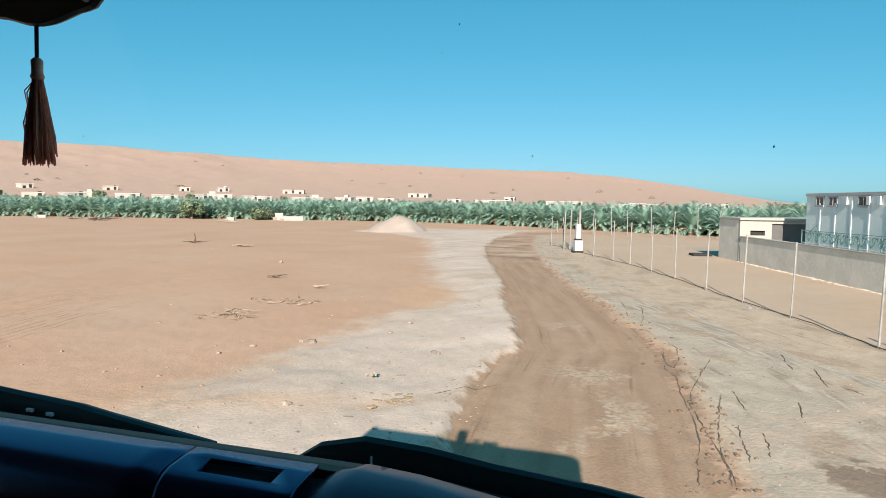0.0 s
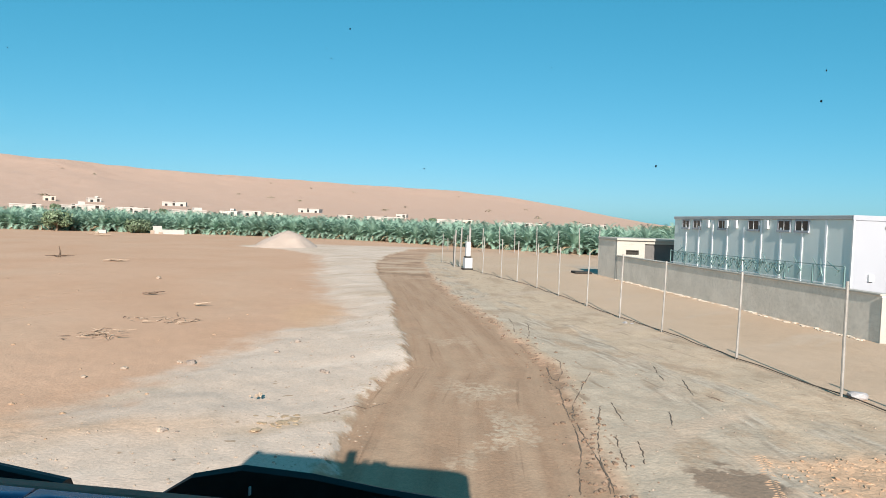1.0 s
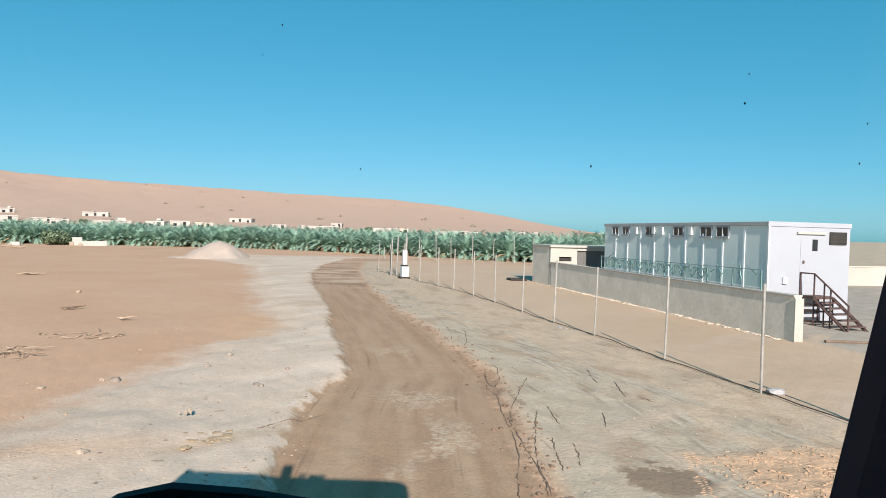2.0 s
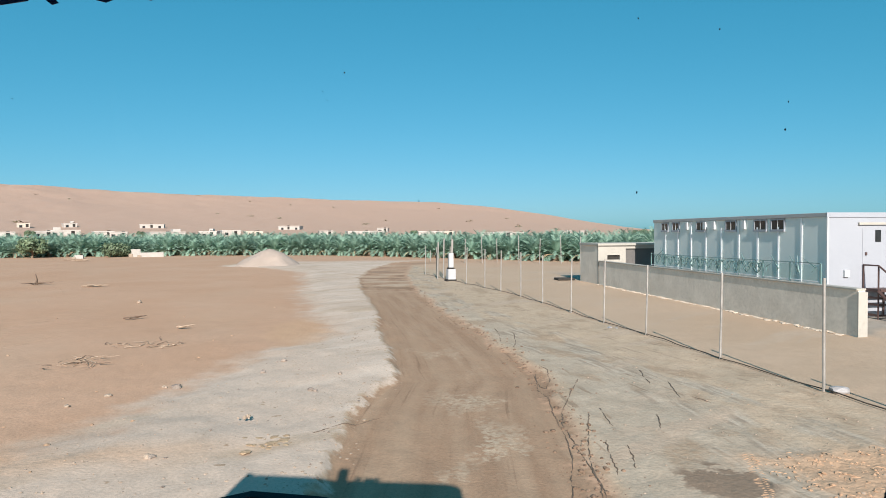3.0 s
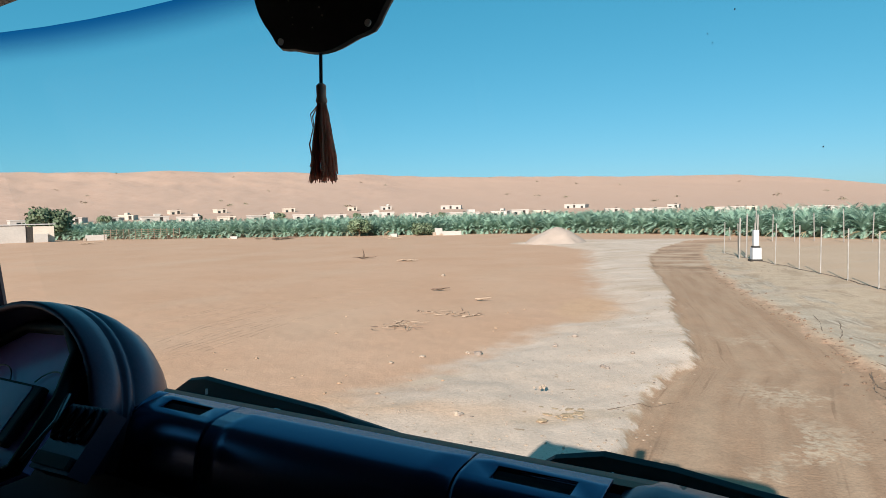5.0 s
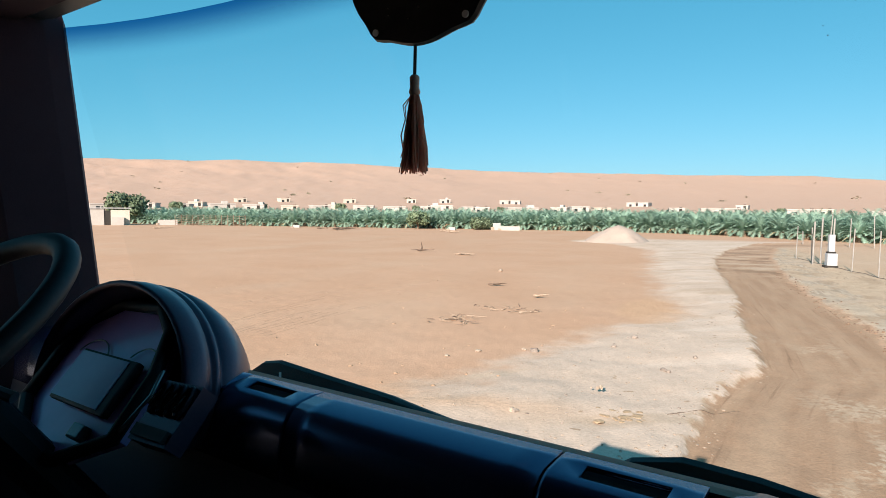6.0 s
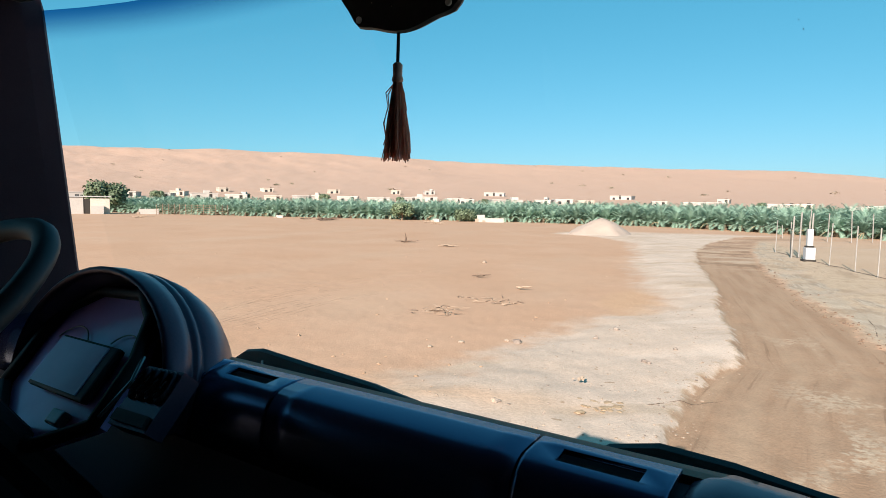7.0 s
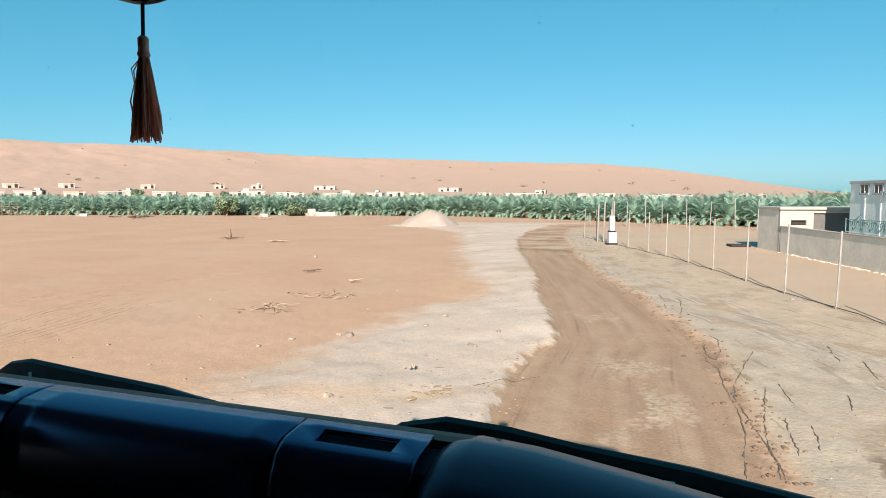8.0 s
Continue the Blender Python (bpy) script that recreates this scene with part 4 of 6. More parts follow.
pn = Vector((0, -0.75, 0.66)).normalized()


def phone_box(w0, w1, s0, s1, d0, d1, bevel):
    m = Matrix((( 1, 0, 0, 0), (0, pt.y, pn.y, 0), (0, pt.z, pn.z, 0), (0, 0, 0, 1)))
    return boxed(w0, w1, s0, s1, d0, d1, bevel=bevel, m=Matrix.Translation((-1.0, 0.405, 2.372)) @ m)


part("phone_case", phone_box(-0.092, 0.082, 0.030, 0.122, 0.006, 0.02, 0.005), TRIM_BLACK, ph)
part("phone_screen", phone_box(-0.088, 0.060, 0.036, 0.117, 0.0201, 0.0215, 0.0), PHONE_REFLECTION, ph, "dim blue-grey screen")
part("phone_cradle", phone_box(0.02, 0.055, -0.012, 0.012, 0.0, 0.016, 0.004), SATIN, ph, "small grey cradle foot")

# a thin white charging lead down the dash
bm = bmesh.new()
tube(bm, [(-1.14, 0.40, 2.37), (-1.17, 0.37, 2.33), (-1.15, 0.37, 2.28), (-1.10, 0.40, 2.24), (-1.06, 0.44, 2.2), (-1.06, 0.46, 2.12)], 0.0022, 6)
lead = part("charging_lead", bm, DIAL)
lead.matrix_basis = TURN
tagged(lead, "thin pale charging lead hanging down the dash", "cable")


# ---- the dark round ornament with its tassel, hung before the windscreen ----
def build_ornament():
    orn = thing("hanging_ornament", TURN, "dark round leather ornament with a long brown tassel", "ornament")
    cx, v, cz = -0.490, 0.622, 3.035
    outline = []
    for i in range(72):
        a = 2 * math.pi * i / 72
        x, z = 0.124 * math.sin(a), -0.11 * math.cos(a)
        ear = math.exp(-((abs(a if a < math.pi else a - 2 * math.pi) - 0.62) / 0.13) ** 2) * 0.006
        k = 1 + ear / 0.11 + 0.008 * math.cos(9 * a) * (math.cos(a) > 0.6)
        outline.append((cx + x * k, cz + z * k))
    part("disc", loft(bmesh.new(), [[(x, v - 0.006, z) for x, z in outline], [(cx + (x - cx) * 1.02, v, cz + (z - cz) * 1.02) for x, z in outline], [(x, v + 0.006, z) for x, z in outline]]), LEATHER, orn, "dark maroon leather disc")
    for s in (-1, 1):
        bm = bmesh.new()
        ex, ez = cx + s * 0.0725, cz - 0.088
        loft(bm, [[(ex + r * math.cos(a), v - d, ez + r * math.sin(a)) for a in np.linspace(0, 2 * math.pi, 17)[:-1].tolist()] for r, d in ((0.0045, 0.007), (0.0045, 0.0095), (0.002, 0.0095))])
        part("eyelet", bm, WHITE_MARK, orn, "pale eyelet")
    rnd = random.Random(8)
    for k in range(16):
        a, q = rnd.uniform(-1.1, 1.1), rnd.uniform(0.3, 0.85)
        bm = bmesh.new()
        lump(bm, (0, 0, 0), rnd.uniform(0.0008, 0.0018), 1.0, k)
        sp = part("spangle", bm, SPANGLE, orn)
        sp.location = (cx + 0.11 * q * math.sin(a), v - 0.0065, cz - 0.1 * q * math.cos(a))
    bm = bmesh.new()
    tube(bm, [(cx - 0.010, v, 2.95), (cx - 0.011, v, 2.92), (cx - 0.012, v, 2.883)], 0.0024, 6)
    part("cord", bm, LEATHER, orn)
    bm = bmesh.new()
    tx, tz = cx - 0.012, 2.886
    loft(bm, [[(tx + r * math.cos(a), v + r * math.sin(a), tz - d) for a in np.linspace(0, 2 * math.pi, 15)[:-1].tolist()] for r, d in ((0.004, 0.0), (0.0066, 0.003), (0.0062, 0.017), (0.0078, 0.022), (0.006, 0.026))])
    part("tassel_knot", bm, TASSEL, orn, "wound brown tassel head", smooth=True)
    bm = bmesh.new()
    for k in range(120):
        a, q = rnd.uniform(0, 6.283), rnd.random() ** 0.7
        d1 = rnd.uniform(0.112, 0.128)
        w = 0.0185 * q
        pts = [(tx + 0.004 * q * math.cos(a), v + 0.004 * q * math.sin(a), tz - 0.022)]
        for f in (0.25, 0.5, 0.75, 1.0):
            g = w * (f ** 0.6)
            pts.append((tx + g * math.cos(a) + rnd.uniform(-1, 1) * 0.0012, v + g * math.sin(a), tz - 0.022 - (d1 - 0.022) * f))
        tube(bm, pts, [0.0016, 0.0016, 0.0016, 0.0015, 0.0009], 4)
    for s, d in ((-1, 0.12), (-1, 0.1), (1, 0.124), (1, 0.09)):
        pts = [(tx + s * 0.006, v, tz - 0.026)]
        for f in np.linspace(0.15, 1, 8).tolist():
            pts.append((tx + s * (0.012 + 0.008 * f) + 0.003 * math.sin(f * 13 + d * 90), v - 0.004, tz - 0.026 - (d - 0.02) * f))
        tube(bm, pts, 0.0008, 4)
    skirt = part("tassel_threads", bm, THREAD, orn, "long hanging brown threads")
    bm = bmesh.new()
    tube(bm, [(cx, v, 3.13), (cx, v + 0.01, 3.16)], 0.002, 6)
    part("hanger", bm, LEATHER, orn)


build_ornament()


# ---- right-hand side: fence, wall, cabin, shed ----
def fence_x(y):
    return 8.15 - 0.045 * (y - 9.5) if y < 27 else 7.36 - 0.16 * (y - 27)


def build_fence():
    fence = thing("fence", pose(0, 0, 0), "row of leaning galvanised fence posts along the track", "fence")
    rnd = random.Random(11)
    ys = [0.9, 3.8, 6.75, 9.65, 12.5, 15.65, 18.15, 20.7, 23.5, 26.2, 28.6, 30.6, 33.3, 36.0, 38.6, 41.2]
    for y in ys:
        x = fence_x(y)
        h = 1.9 + rnd.uniform(-0.06, 0.06)
        z = height(x, y) - 0.1
        lean = rnd.uniform(-0.03, 0.06)
        bm = bmesh.new()
        tube(bm, [(x, y, z), (x + lean * 0.5, y, z + h * 0.55), (x + lean, y + rnd.uniform(-0.03, 0.03), z + h + 0.1)], 0.026, 8)
        part("post", bm, POST, fence)
    bm = bmesh.new()
    pts = []
    for y in np.arange(1.6, 41, 0.3).tolist():
        x = fence_x(y) + 0.05 * (noise.noise((y * 0.9, 3, 1)))
        pts.append((x, y, height(x, y) + 0.035 + 0.03 * noise.noise((y * 0.7, 9, 1))))
    tube(bm, pts, 0.011, 6)
    part("ground_cable", bm, CABLE, fence, "dark cable sagging along the posts")
    bm = bmesh.new()
    lump(bm, (8.32, 9.5, 0.05), 0.13, 0.6, 5, 2)
    lump(bm, (8.4, 9.58, 0.04), 0.08, 0.7, 6, 2)
    tagged(part("plastic_bag", bm, PLASTIC_BAG), "crumpled white plastic bag at a post foot", "bag")
    bm = bmesh.new()
    lump(bm, (7.45, 17.0, 0.02), 0.09, 0.5, 15, 2)
    lump(bm, (7.6, 16.9, 0.02), 0.06, 0.5, 16, 2)
    tagged(part("plastic_sheet", bm, PLASTIC_BAG), "crumpled pale plastic scrap on the sand", "litter")
    # second row of posts along the edge of the palms
    back = thing("boundary_fence", pose(0, 0, 0), "thin pale stakes along the palm edge", "fence")
    for k in range(17):
        x = 7.5 + 1.55 * k + rnd.uniform(-0.35, 0.35)
        y = 62.5 - 0.48 * x + rnd.uniform(-1.2, 1.2)
        z = height(x, y) - 0.1
        h = rnd.choice((1.2, 2.3, 2.5, 2.6))
        bm = bmesh.new()
        tube(bm, [(x, y, z), (x + rnd.uniform(-0.08, 0.08), y, z + h)], 0.038, 6)
        part("post", bm, POST, back)
    corner = thing("corner_posts", pose(0, 0, 0), "cluster of tall galvanised posts beside a meter pillar", "fence")
    for x, y, h in ((5.35, 37.2, 2.2), (5.75, 37.6, 2.3), (6.35, 38.0, 2.35), (6.05, 39.5, 2.4)):
        bm = bmesh.new()
        tube(bm, [(x, y, -0.1), (x + 0.05, y, h)], 0.04, 8)
        part("post", bm, POST, corner)


build_fence()


def build_meter_pillar():
    mp = thing("meter_pillar", pose(5.85, 35.4, height(5.85, 35.4), 0, 0, 8), "white concrete meter pillar on a broad block", "utility box")
    part("base_block", boxed(-0.2, 0.24, -0.22, 0.22, -0.05, 0.68, bevel=0.03), CONCRETE, mp)
    part("foot", boxed(-0.3, 0.27, -0.26, 0.26, -0.05, 0.1, bevel=0.02), DARK_HOLE, mp, "dark footing")
    part("collar", boxed(-0.17, 0.18, -0.17, 0.17, 0.681, 0.759, bevel=0.01), DARK_HOLE, mp)
    part("column", boxed(-0.12, 0.14, -0.12, 0.12, 0.76, 1.58, bevel=0.02), CONCRETE, mp, "white upright cabinet")


build_meter_pillar()


def build_wall():
    wall = thing("boundary_wall", pose(0, 0, 0), "low grey block wall with a pale coping", "wall", kind="structure")
    part("wall_face", boxed(13.1, 13.3, 14.505, 31.6, -0.2, 1.20), BLOCK_LIFTED, wall)
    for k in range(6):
        part("coping", boxed(13.06, 13.34, 14.52 + 2.846 * k, 14.52 + 2.846 * (k + 1) - 0.006, 1.202, 1.25, bevel=0.008), PLASTER_DIMMED, wall)
    part("end_pier", boxed(13.07, 13.34, 14.46, 14.503, -0.2, 1.16, bevel=0.008), PLASTER_DIMMED, wall, "white plastered end pier")
    bm = bmesh.new()
    for k in range(150):
        y = 14.8 + 16.6 * k / 150
        lump(bm, (13.05 - random.random() * 0.2, y + random.uniform(-0.1, 0.1), 0.01), 0.04 + 0.07 * random.random(), 0.28, 300 + k)
    ob = part("mortar_spill", bm, MORTAR, wall, "pale mortar rubble along the foot")
    ob["kind"] = "stuff"
    # scrolled railing on the wall
    rail = thing("railing", pose(0, 0, 0), "teal scrolled iron railing standing on the low wall", "railing")
    bm = bmesh.new()
    tube(bm, [(13.2, 15.95, 1.83), (13.2, 21.0, 1.80), (13.2, 26.0, 1.78)], 0.013, 6)
    part("top_rail", bm, TEAL, rail)
    bm = bmesh.new()
    tube(bm, [(13.2, 15.95, 1.31), (13.2, 26.0, 1.31)], 0.014, 6)
    part("bottom_rail", bm, CABIN_TRIM, rail)
    rnd = random.Random(21)
    for k in range(9):
        y = 15.95 + 10.05 * k / 8
        part("upright", boxed(13.185, 13.215, y - 0.02, y + 0.02, 1.24, 1.82), TEAL, rail)
    for k in range(26):
        y = 18.6 + 7.0 * k / 25
        bm = bmesh.new()
        pts = []
        flip = 1 if k % 2 else -1
        for i in range(7):
            a = i / 6 * 3.6
            r = 0.15 * (1 - i / 9)
            pts.append((13.2, y + flip * r * math.cos(a + 0.6), 1.60 + r * math.sin(a + 0.6)))
        tube(bm, pts, 0.018, 5)
        tube(bm, [(13.2, y - flip * 0.14, 1.38), (13.2, y - flip * 0.03, 1.50), (13.2, y + flip * 0.13, 1.74)], [0.012, 0.03, 0.008], 5)
        part("scroll", bm, TEAL, rail)
    for k in range(10):
        y = rnd.choice((16.5, 17.0, 17.6, 18.1, 18.6, 19.6, 25.0)) + rnd.uniform(-0.3, 0.3)
        bm = bmesh.new()
        z0 = rnd.uniform(1.35, 1.6)
        tube(bm, [(13.2, y, z0), (13.2, y + rnd.uniform(-0.2, 0.2), z0 + 0.15), (13.2, y + rnd.uniform(-0.4, 0.4), z0 + rnd.uniform(0.25, 0.55))], [0.01, 0.026, 0.008], 5)
        part("finial", bm, TEAL, rail)

    for k in range(8):
        y = 15.95 + 10.05 * k / 8
        pane = part("infill_pane", boxed(13.197, 13.203, y + 0.04, y + 10.05 / 8 - 0.04, 1.33, 1.77), TEAL_GLASS, rail, "pale teal glazing")


TEAL_GLASS = glass_sheet("teal_glazing", (0.90, 0.955, 0.945), (0.90, 0.955, 0.945), 0, 1, 0.01)
build_wall()


def build_cabin():
    cab = thing("site_cabin", pose(0, 0, 0), "long white prefabricated site cabin with small high windows", "cabin")
    x0, x1, y0, y1, zb, zt = 15.0, 18.15, 17.9, 29.3, 0.62, 3.18
    part("body", boxed(x0, x1, y0, y1, zb, zt), CABIN_SIDE_LIFTED, cab)
    part("end_wall", boxed(x0, x1, y0 - 0.025, y0 - 0.002, -0.2, zt), CABIN_WHITE_DIMMED, cab, "bright white end panel")
    part("plinth", boxed(x0 + 0.25, x1 - 0.35, y0 + 0.05, y1 - 0.25, -0.2, zb - 0.002), PLASTER_WHITE, cab)
    part("roof", boxed(x0 - 0.05, x1 + 0.02, y0 - 0.03, y1 + 0.05, zt + 0.002, zt + 0.13, bevel=0.012), ROOF_EDGE, cab, "grey roof edge")
    part("roof_fascia", boxed(x0 - 0.055, x1 + 0.03, y0 - 0.055, y0 - 0.032, zt - 0.02, zt + 0.135, bevel=0.005), CABIN_WHITE_DIMMED, cab)
    part("corner_trim", boxed(x0 - 0.03, x0 + 0.02, y0 - 0.05, y0 + 0.02, zb, zt), CABIN_TRIM, cab)
    part("bottom_channel", boxed(x0 - 0.03, x0 - 0.003, y0, y1, zb - 0.02, zb + 0.12), CABIN_TRIM, cab)
    n = 10
    for k in range(1, n):
        y = y0 + (y1 - y0) * k / n
        part("cover_strip", boxed(x0 - 0.022, x0 - 0.003, y - 0.045, y + 0.045, zb + 0.12, zt - 0.3 + 0.28 * (k % 3 == 1)), STRIP_WHITE, cab)
    # small high windows with sills, and the boxes between
    for k, (yc, w) in enumerate(((20.2, 0.62), (21.15, 0.62), (22.95, 0.62), (25.1, 0.6), (27.2, 0.55), (28.2, 0.55))):
        fr = boxed(x0 - 0.06, x0 - 0.003, yc - w / 2 - 0.06, yc + w / 2 + 0.06, zt - 0.46, zt - 0.38)
        box(fr, x0 - 0.035, x0 - 0.003, yc - w / 2 - 0.06, yc - w / 2, zt - 0.38, zt - 0.06)
        box(fr, x0 - 0.035, x0 - 0.003, yc + w / 2, yc + w / 2 + 0.06, zt - 0.38, zt - 0.06)
        box(fr, x0 - 0.035, x0 - 0.003, yc - w / 2 - 0.06, yc + w / 2 + 0.06, zt - 0.06, zt - 0.01)
        win = part("window", fr, CABIN_WHITE_DIMMED, cab)
        part("pane", boxed(x0 - 0.02, x0 - 0.004, yc - w / 2, yc - 0.012, zt - 0.38, zt - 0.06), DARK_GLASS, win)
        part("pane", boxed(x0 - 0.02, x0 - 0.004, yc + 0.012, yc + w / 2, zt - 0.38, zt - 0.06), DARK_GLASS, win)
        part("mullion", boxed(x0 - 0.03, x0 - 0.004, yc - 0.012, yc + 0.012, zt - 0.38, zt - 0.06), CABIN_TRIM, win)
    for yc in (22.1, 24.1, 24.75, 26.2):
        part("outlet_box", boxed(x0 - 0.09, x0 - 0.003, yc - 0.1, yc + 0.1, zt - 0.36, zt - 0.04, bevel=0.01), CABIN_TRIM, cab, "small grey outlet box")
    # end wall: door line, lamp bar, windows, meter
    yf = y0 - 0.026
    dr = part("door", boxed(16.22, 17.08, yf - 0.010, yf - 0.001, zb + 0.3, zb + 2.2, bevel=0.003), CABIN_WHITE_DIMMED, cab, "white cabin door")
    part("door_window", boxed(16.66, 16.86, yf - 0.025, yf - 0.011, 2.38, 2.76, bevel=0.006), DARK_GLASS, dr)
    part("door_handle", boxed(16.30, 16.36, yf - 0.045, yf - 0.0101, 1.96, 2.06, bevel=0.008), BROWN_IRON, dr)
    part("door_canopy", boxed(16.05, 17.15, yf - 0.07, yf - 0.001, 2.92, 3.0, bevel=0.01), PLASTER_DIMMED, cab)
    wf = part("end_window", boxed(17.32, 17.98, yf - 0.05, yf - 0.001, 2.60, 3.02, bevel=0.01), DARK_HOLE, cab, "dark framed window")
    for k in range(3):
        part("louvre", boxed(17.38, 17.92, yf - 0.06, yf - 0.051, 2.66 + 0.12 * k, 2.74 + 0.12 * k), DARK_HOLE, wf)
    part("meter_box", boxed(15.55, 15.72, yf - 0.08, yf - 0.001, 1.28, 1.5, bevel=0.01), CABIN_TRIM, cab)
    # steps of brown iron towards the camera
    st = thing("entrance_steps", pose(0, 0, 0), "brown iron steps with one handrail before the cabin door", "stairs")
    sx0, sx1, yb, yl, yg, zl = 16.24, 16.97, 17.84, 17.26, 15.9, 0.93
    part("landing", boxed(sx0, sx1, yl, yb, zl - 0.09, zl), BROWN_IRON, st)
    for k in range(5):
        y, z = yl - (yl - yg) * (k + 0.6) / 5.3, zl - zl * (k + 1) / 6
        part("tread", boxed(sx0 + 0.03, sx1 - 0.03, y - 0.13, y + 0.13, z - 0.04, z, bevel=0.006), BROWN_IRON, st)
    for x in (sx0, sx1):
        bm = bmesh.new()
        tube(bm, [(x, yl, zl - 0.06), (x, yg, -0.05)], 0.05, 4, 1.3)
        part("stringer", bm, BROWN_IRON, st)
    for x, y, z in ((sx0, yb, 1.66), (sx0, yl, 1.66), (sx1, yb, zl - 0.02), (sx1, yl, zl - 0.02), (sx0, 16.85, 1.38), (sx0, 16.6, 1.22), (sx0, yg + 0.02, 0.74)):
        bm = bmesh.new()
        tube(bm, [(x, y, -0.12), (x, y, z)], 0.026, 6)
        part("upright", bm, BROWN_IRON, st)
    bm = bmesh.new()
    tube(bm, [(sx0, yb, 1.66), (sx0, yl, 1.66), (sx0, yg, 0.76)], 0.028, 6)
    part("handrail", bm, BROWN_IRON, st)
    for z in (0.12, 0.45, 0.66):
        bm = boxed(sx0 - 0.02, sx0 + 0.02, yl, yb, z - 0.035, z + 0.035)
        box(bm, sx0 + 0.022, sx1, yl - 0.02, yl + 0.02, z - 0.03, z + 0.03)
        part("brace", bm, BROWN_IRON, st)
    bm = bmesh.new()
    tube(bm, [(13.9, 14.3, 0.03), (16.6, 13.6, 0.03)], 0.05, 6)
    tagged(part("pipe", bm, BRANCH_DARK), "dark pipe lying on the ground by the steps", "pipe")


build_cabin()


def build_shed():
    sh = thing("shed", pose(0, 0, 0), "low pale plastered shed with a dark opening", "shed")
    x0, x1, y0, y1 = 13.1, 17.6, 31.7, 34.3
    part("side_wall", boxed(x0, x0 + 0.2, y0 + 0.2, y1, -0.2, 2.02), BLOCK_LIFTED, sh, "bare grey block side")
    part("rear_wall", boxed(x0 + 0.2, x1, y1 - 0.2, y1, -0.2, 2.02), BLOCK_LIFTED, sh)
    part("end_wall", boxed(x1 - 0.2, x1, y0 + 0.2, y1 - 0.2, -0.2, 2.02), BLOCK_LIFTED, sh)
    bm = boxed(x0, 13.6, y0, y0 + 0.2, -0.2, 2.02)
    box(bm, 13.6, 14.3, y0, y0 + 0.2, -0.2, 1.28)
    box(bm, 13.6, 14.3, y0, y0 + 0.2, 1.52, 2.02)
    box(bm, 14.3, 14.62, y0, y0 + 0.2, -0.2, 2.02)
    box(bm, 14.62, 16.9, y0, y0 + 0.2, 1.86, 2.02)
    box(bm, 16.9, x1, y0, y0 + 0.2, -0.2, 2.02)
    part("front_wall", bm, PLASTER_DIMMED, sh, "cream plastered front")
    # Panel in place of the open bay; its shade is put into the colour.
    part("shutter", boxed(14.62, 16.9, y0 + 0.12, y0 + 0.16, -0.1, 1.86), OPENING_SHADE, sh, "dark grey shutter")
    part("slit", boxed(13.6, 14.3, y0 + 0.14, y0 + 0.18, 1.28, 1.52), DARK_HOLE, sh)
    part("roof_slab", boxed(x0 - 0.06, x1 + 0.1, y0 - 0.12, y1 + 0.05, 2.024, 2.14, bevel=0.015), PLASTER_DIMMED, sh)
    # low dark box on the ground beside the shed
    tr = part("rubber_sheet", boxed(11.9, 12.9, 34.6, 35.4, 0.0, 0.12, bevel=0.03), DARK_HOLE)
    tagged(tr, "black rubber sheet lying beside the shed", "sheet")
    fw = thing("compound_wall", pose(0, 0, 0), "long pale wall on the far side of the yard", "wall", kind="structure")
    part("wall_face", boxed(24, 75, 33.0, 33.25, -0.2, 1.15), PLASTER_DIMMED, fw)
    part("coping", boxed(24, 75, 32.96, 33.29, 1.152, 1.22), PLASTER_TAN, fw)


build_shed()

# ---- the mound at the end of the bank ----
def build_mound():
    k, n = 40, 14
    bm = bmesh.new()
    rings = []
    for i in range(n):
        q = i / (n - 1)
        ring = []
        for j in range(k):
            a = 2 * math.pi * j / k
            r = 2.9 * (1 - q) ** 0.95 * (1 + 0.13 * noise.noise((math.cos(a) * 1.5, math.sin(a) * 1.5, q * 2)))
            x, y = r * 1.05 * math.cos(a), r * math.sin(a)
            ring.append((x, y, -0.15 + 1.85 * (q ** 1.0) * (1 - 0.15 * q ** 3) + 0.10 * noise.noise((x * 1.3, y * 1.3, 4))))
        rings.append(ring)
    loft(bm, rings, caps=False)
    m = part("sand_mound", bm, MOUND, smooth=True)
    m.location = (-6.6, 56.2, height(-6.6, 56.2))
    tagged(m, "pale heap of dumped sand at the end of the bank", "mound")


MOUND = surface("mound_sand", (0.345, 0.275, 0.225), (0.41, 0.335, 0.28), 0.95, grain=9, stain=1.2, bump=0.5, depth=0.03)
build_mound()


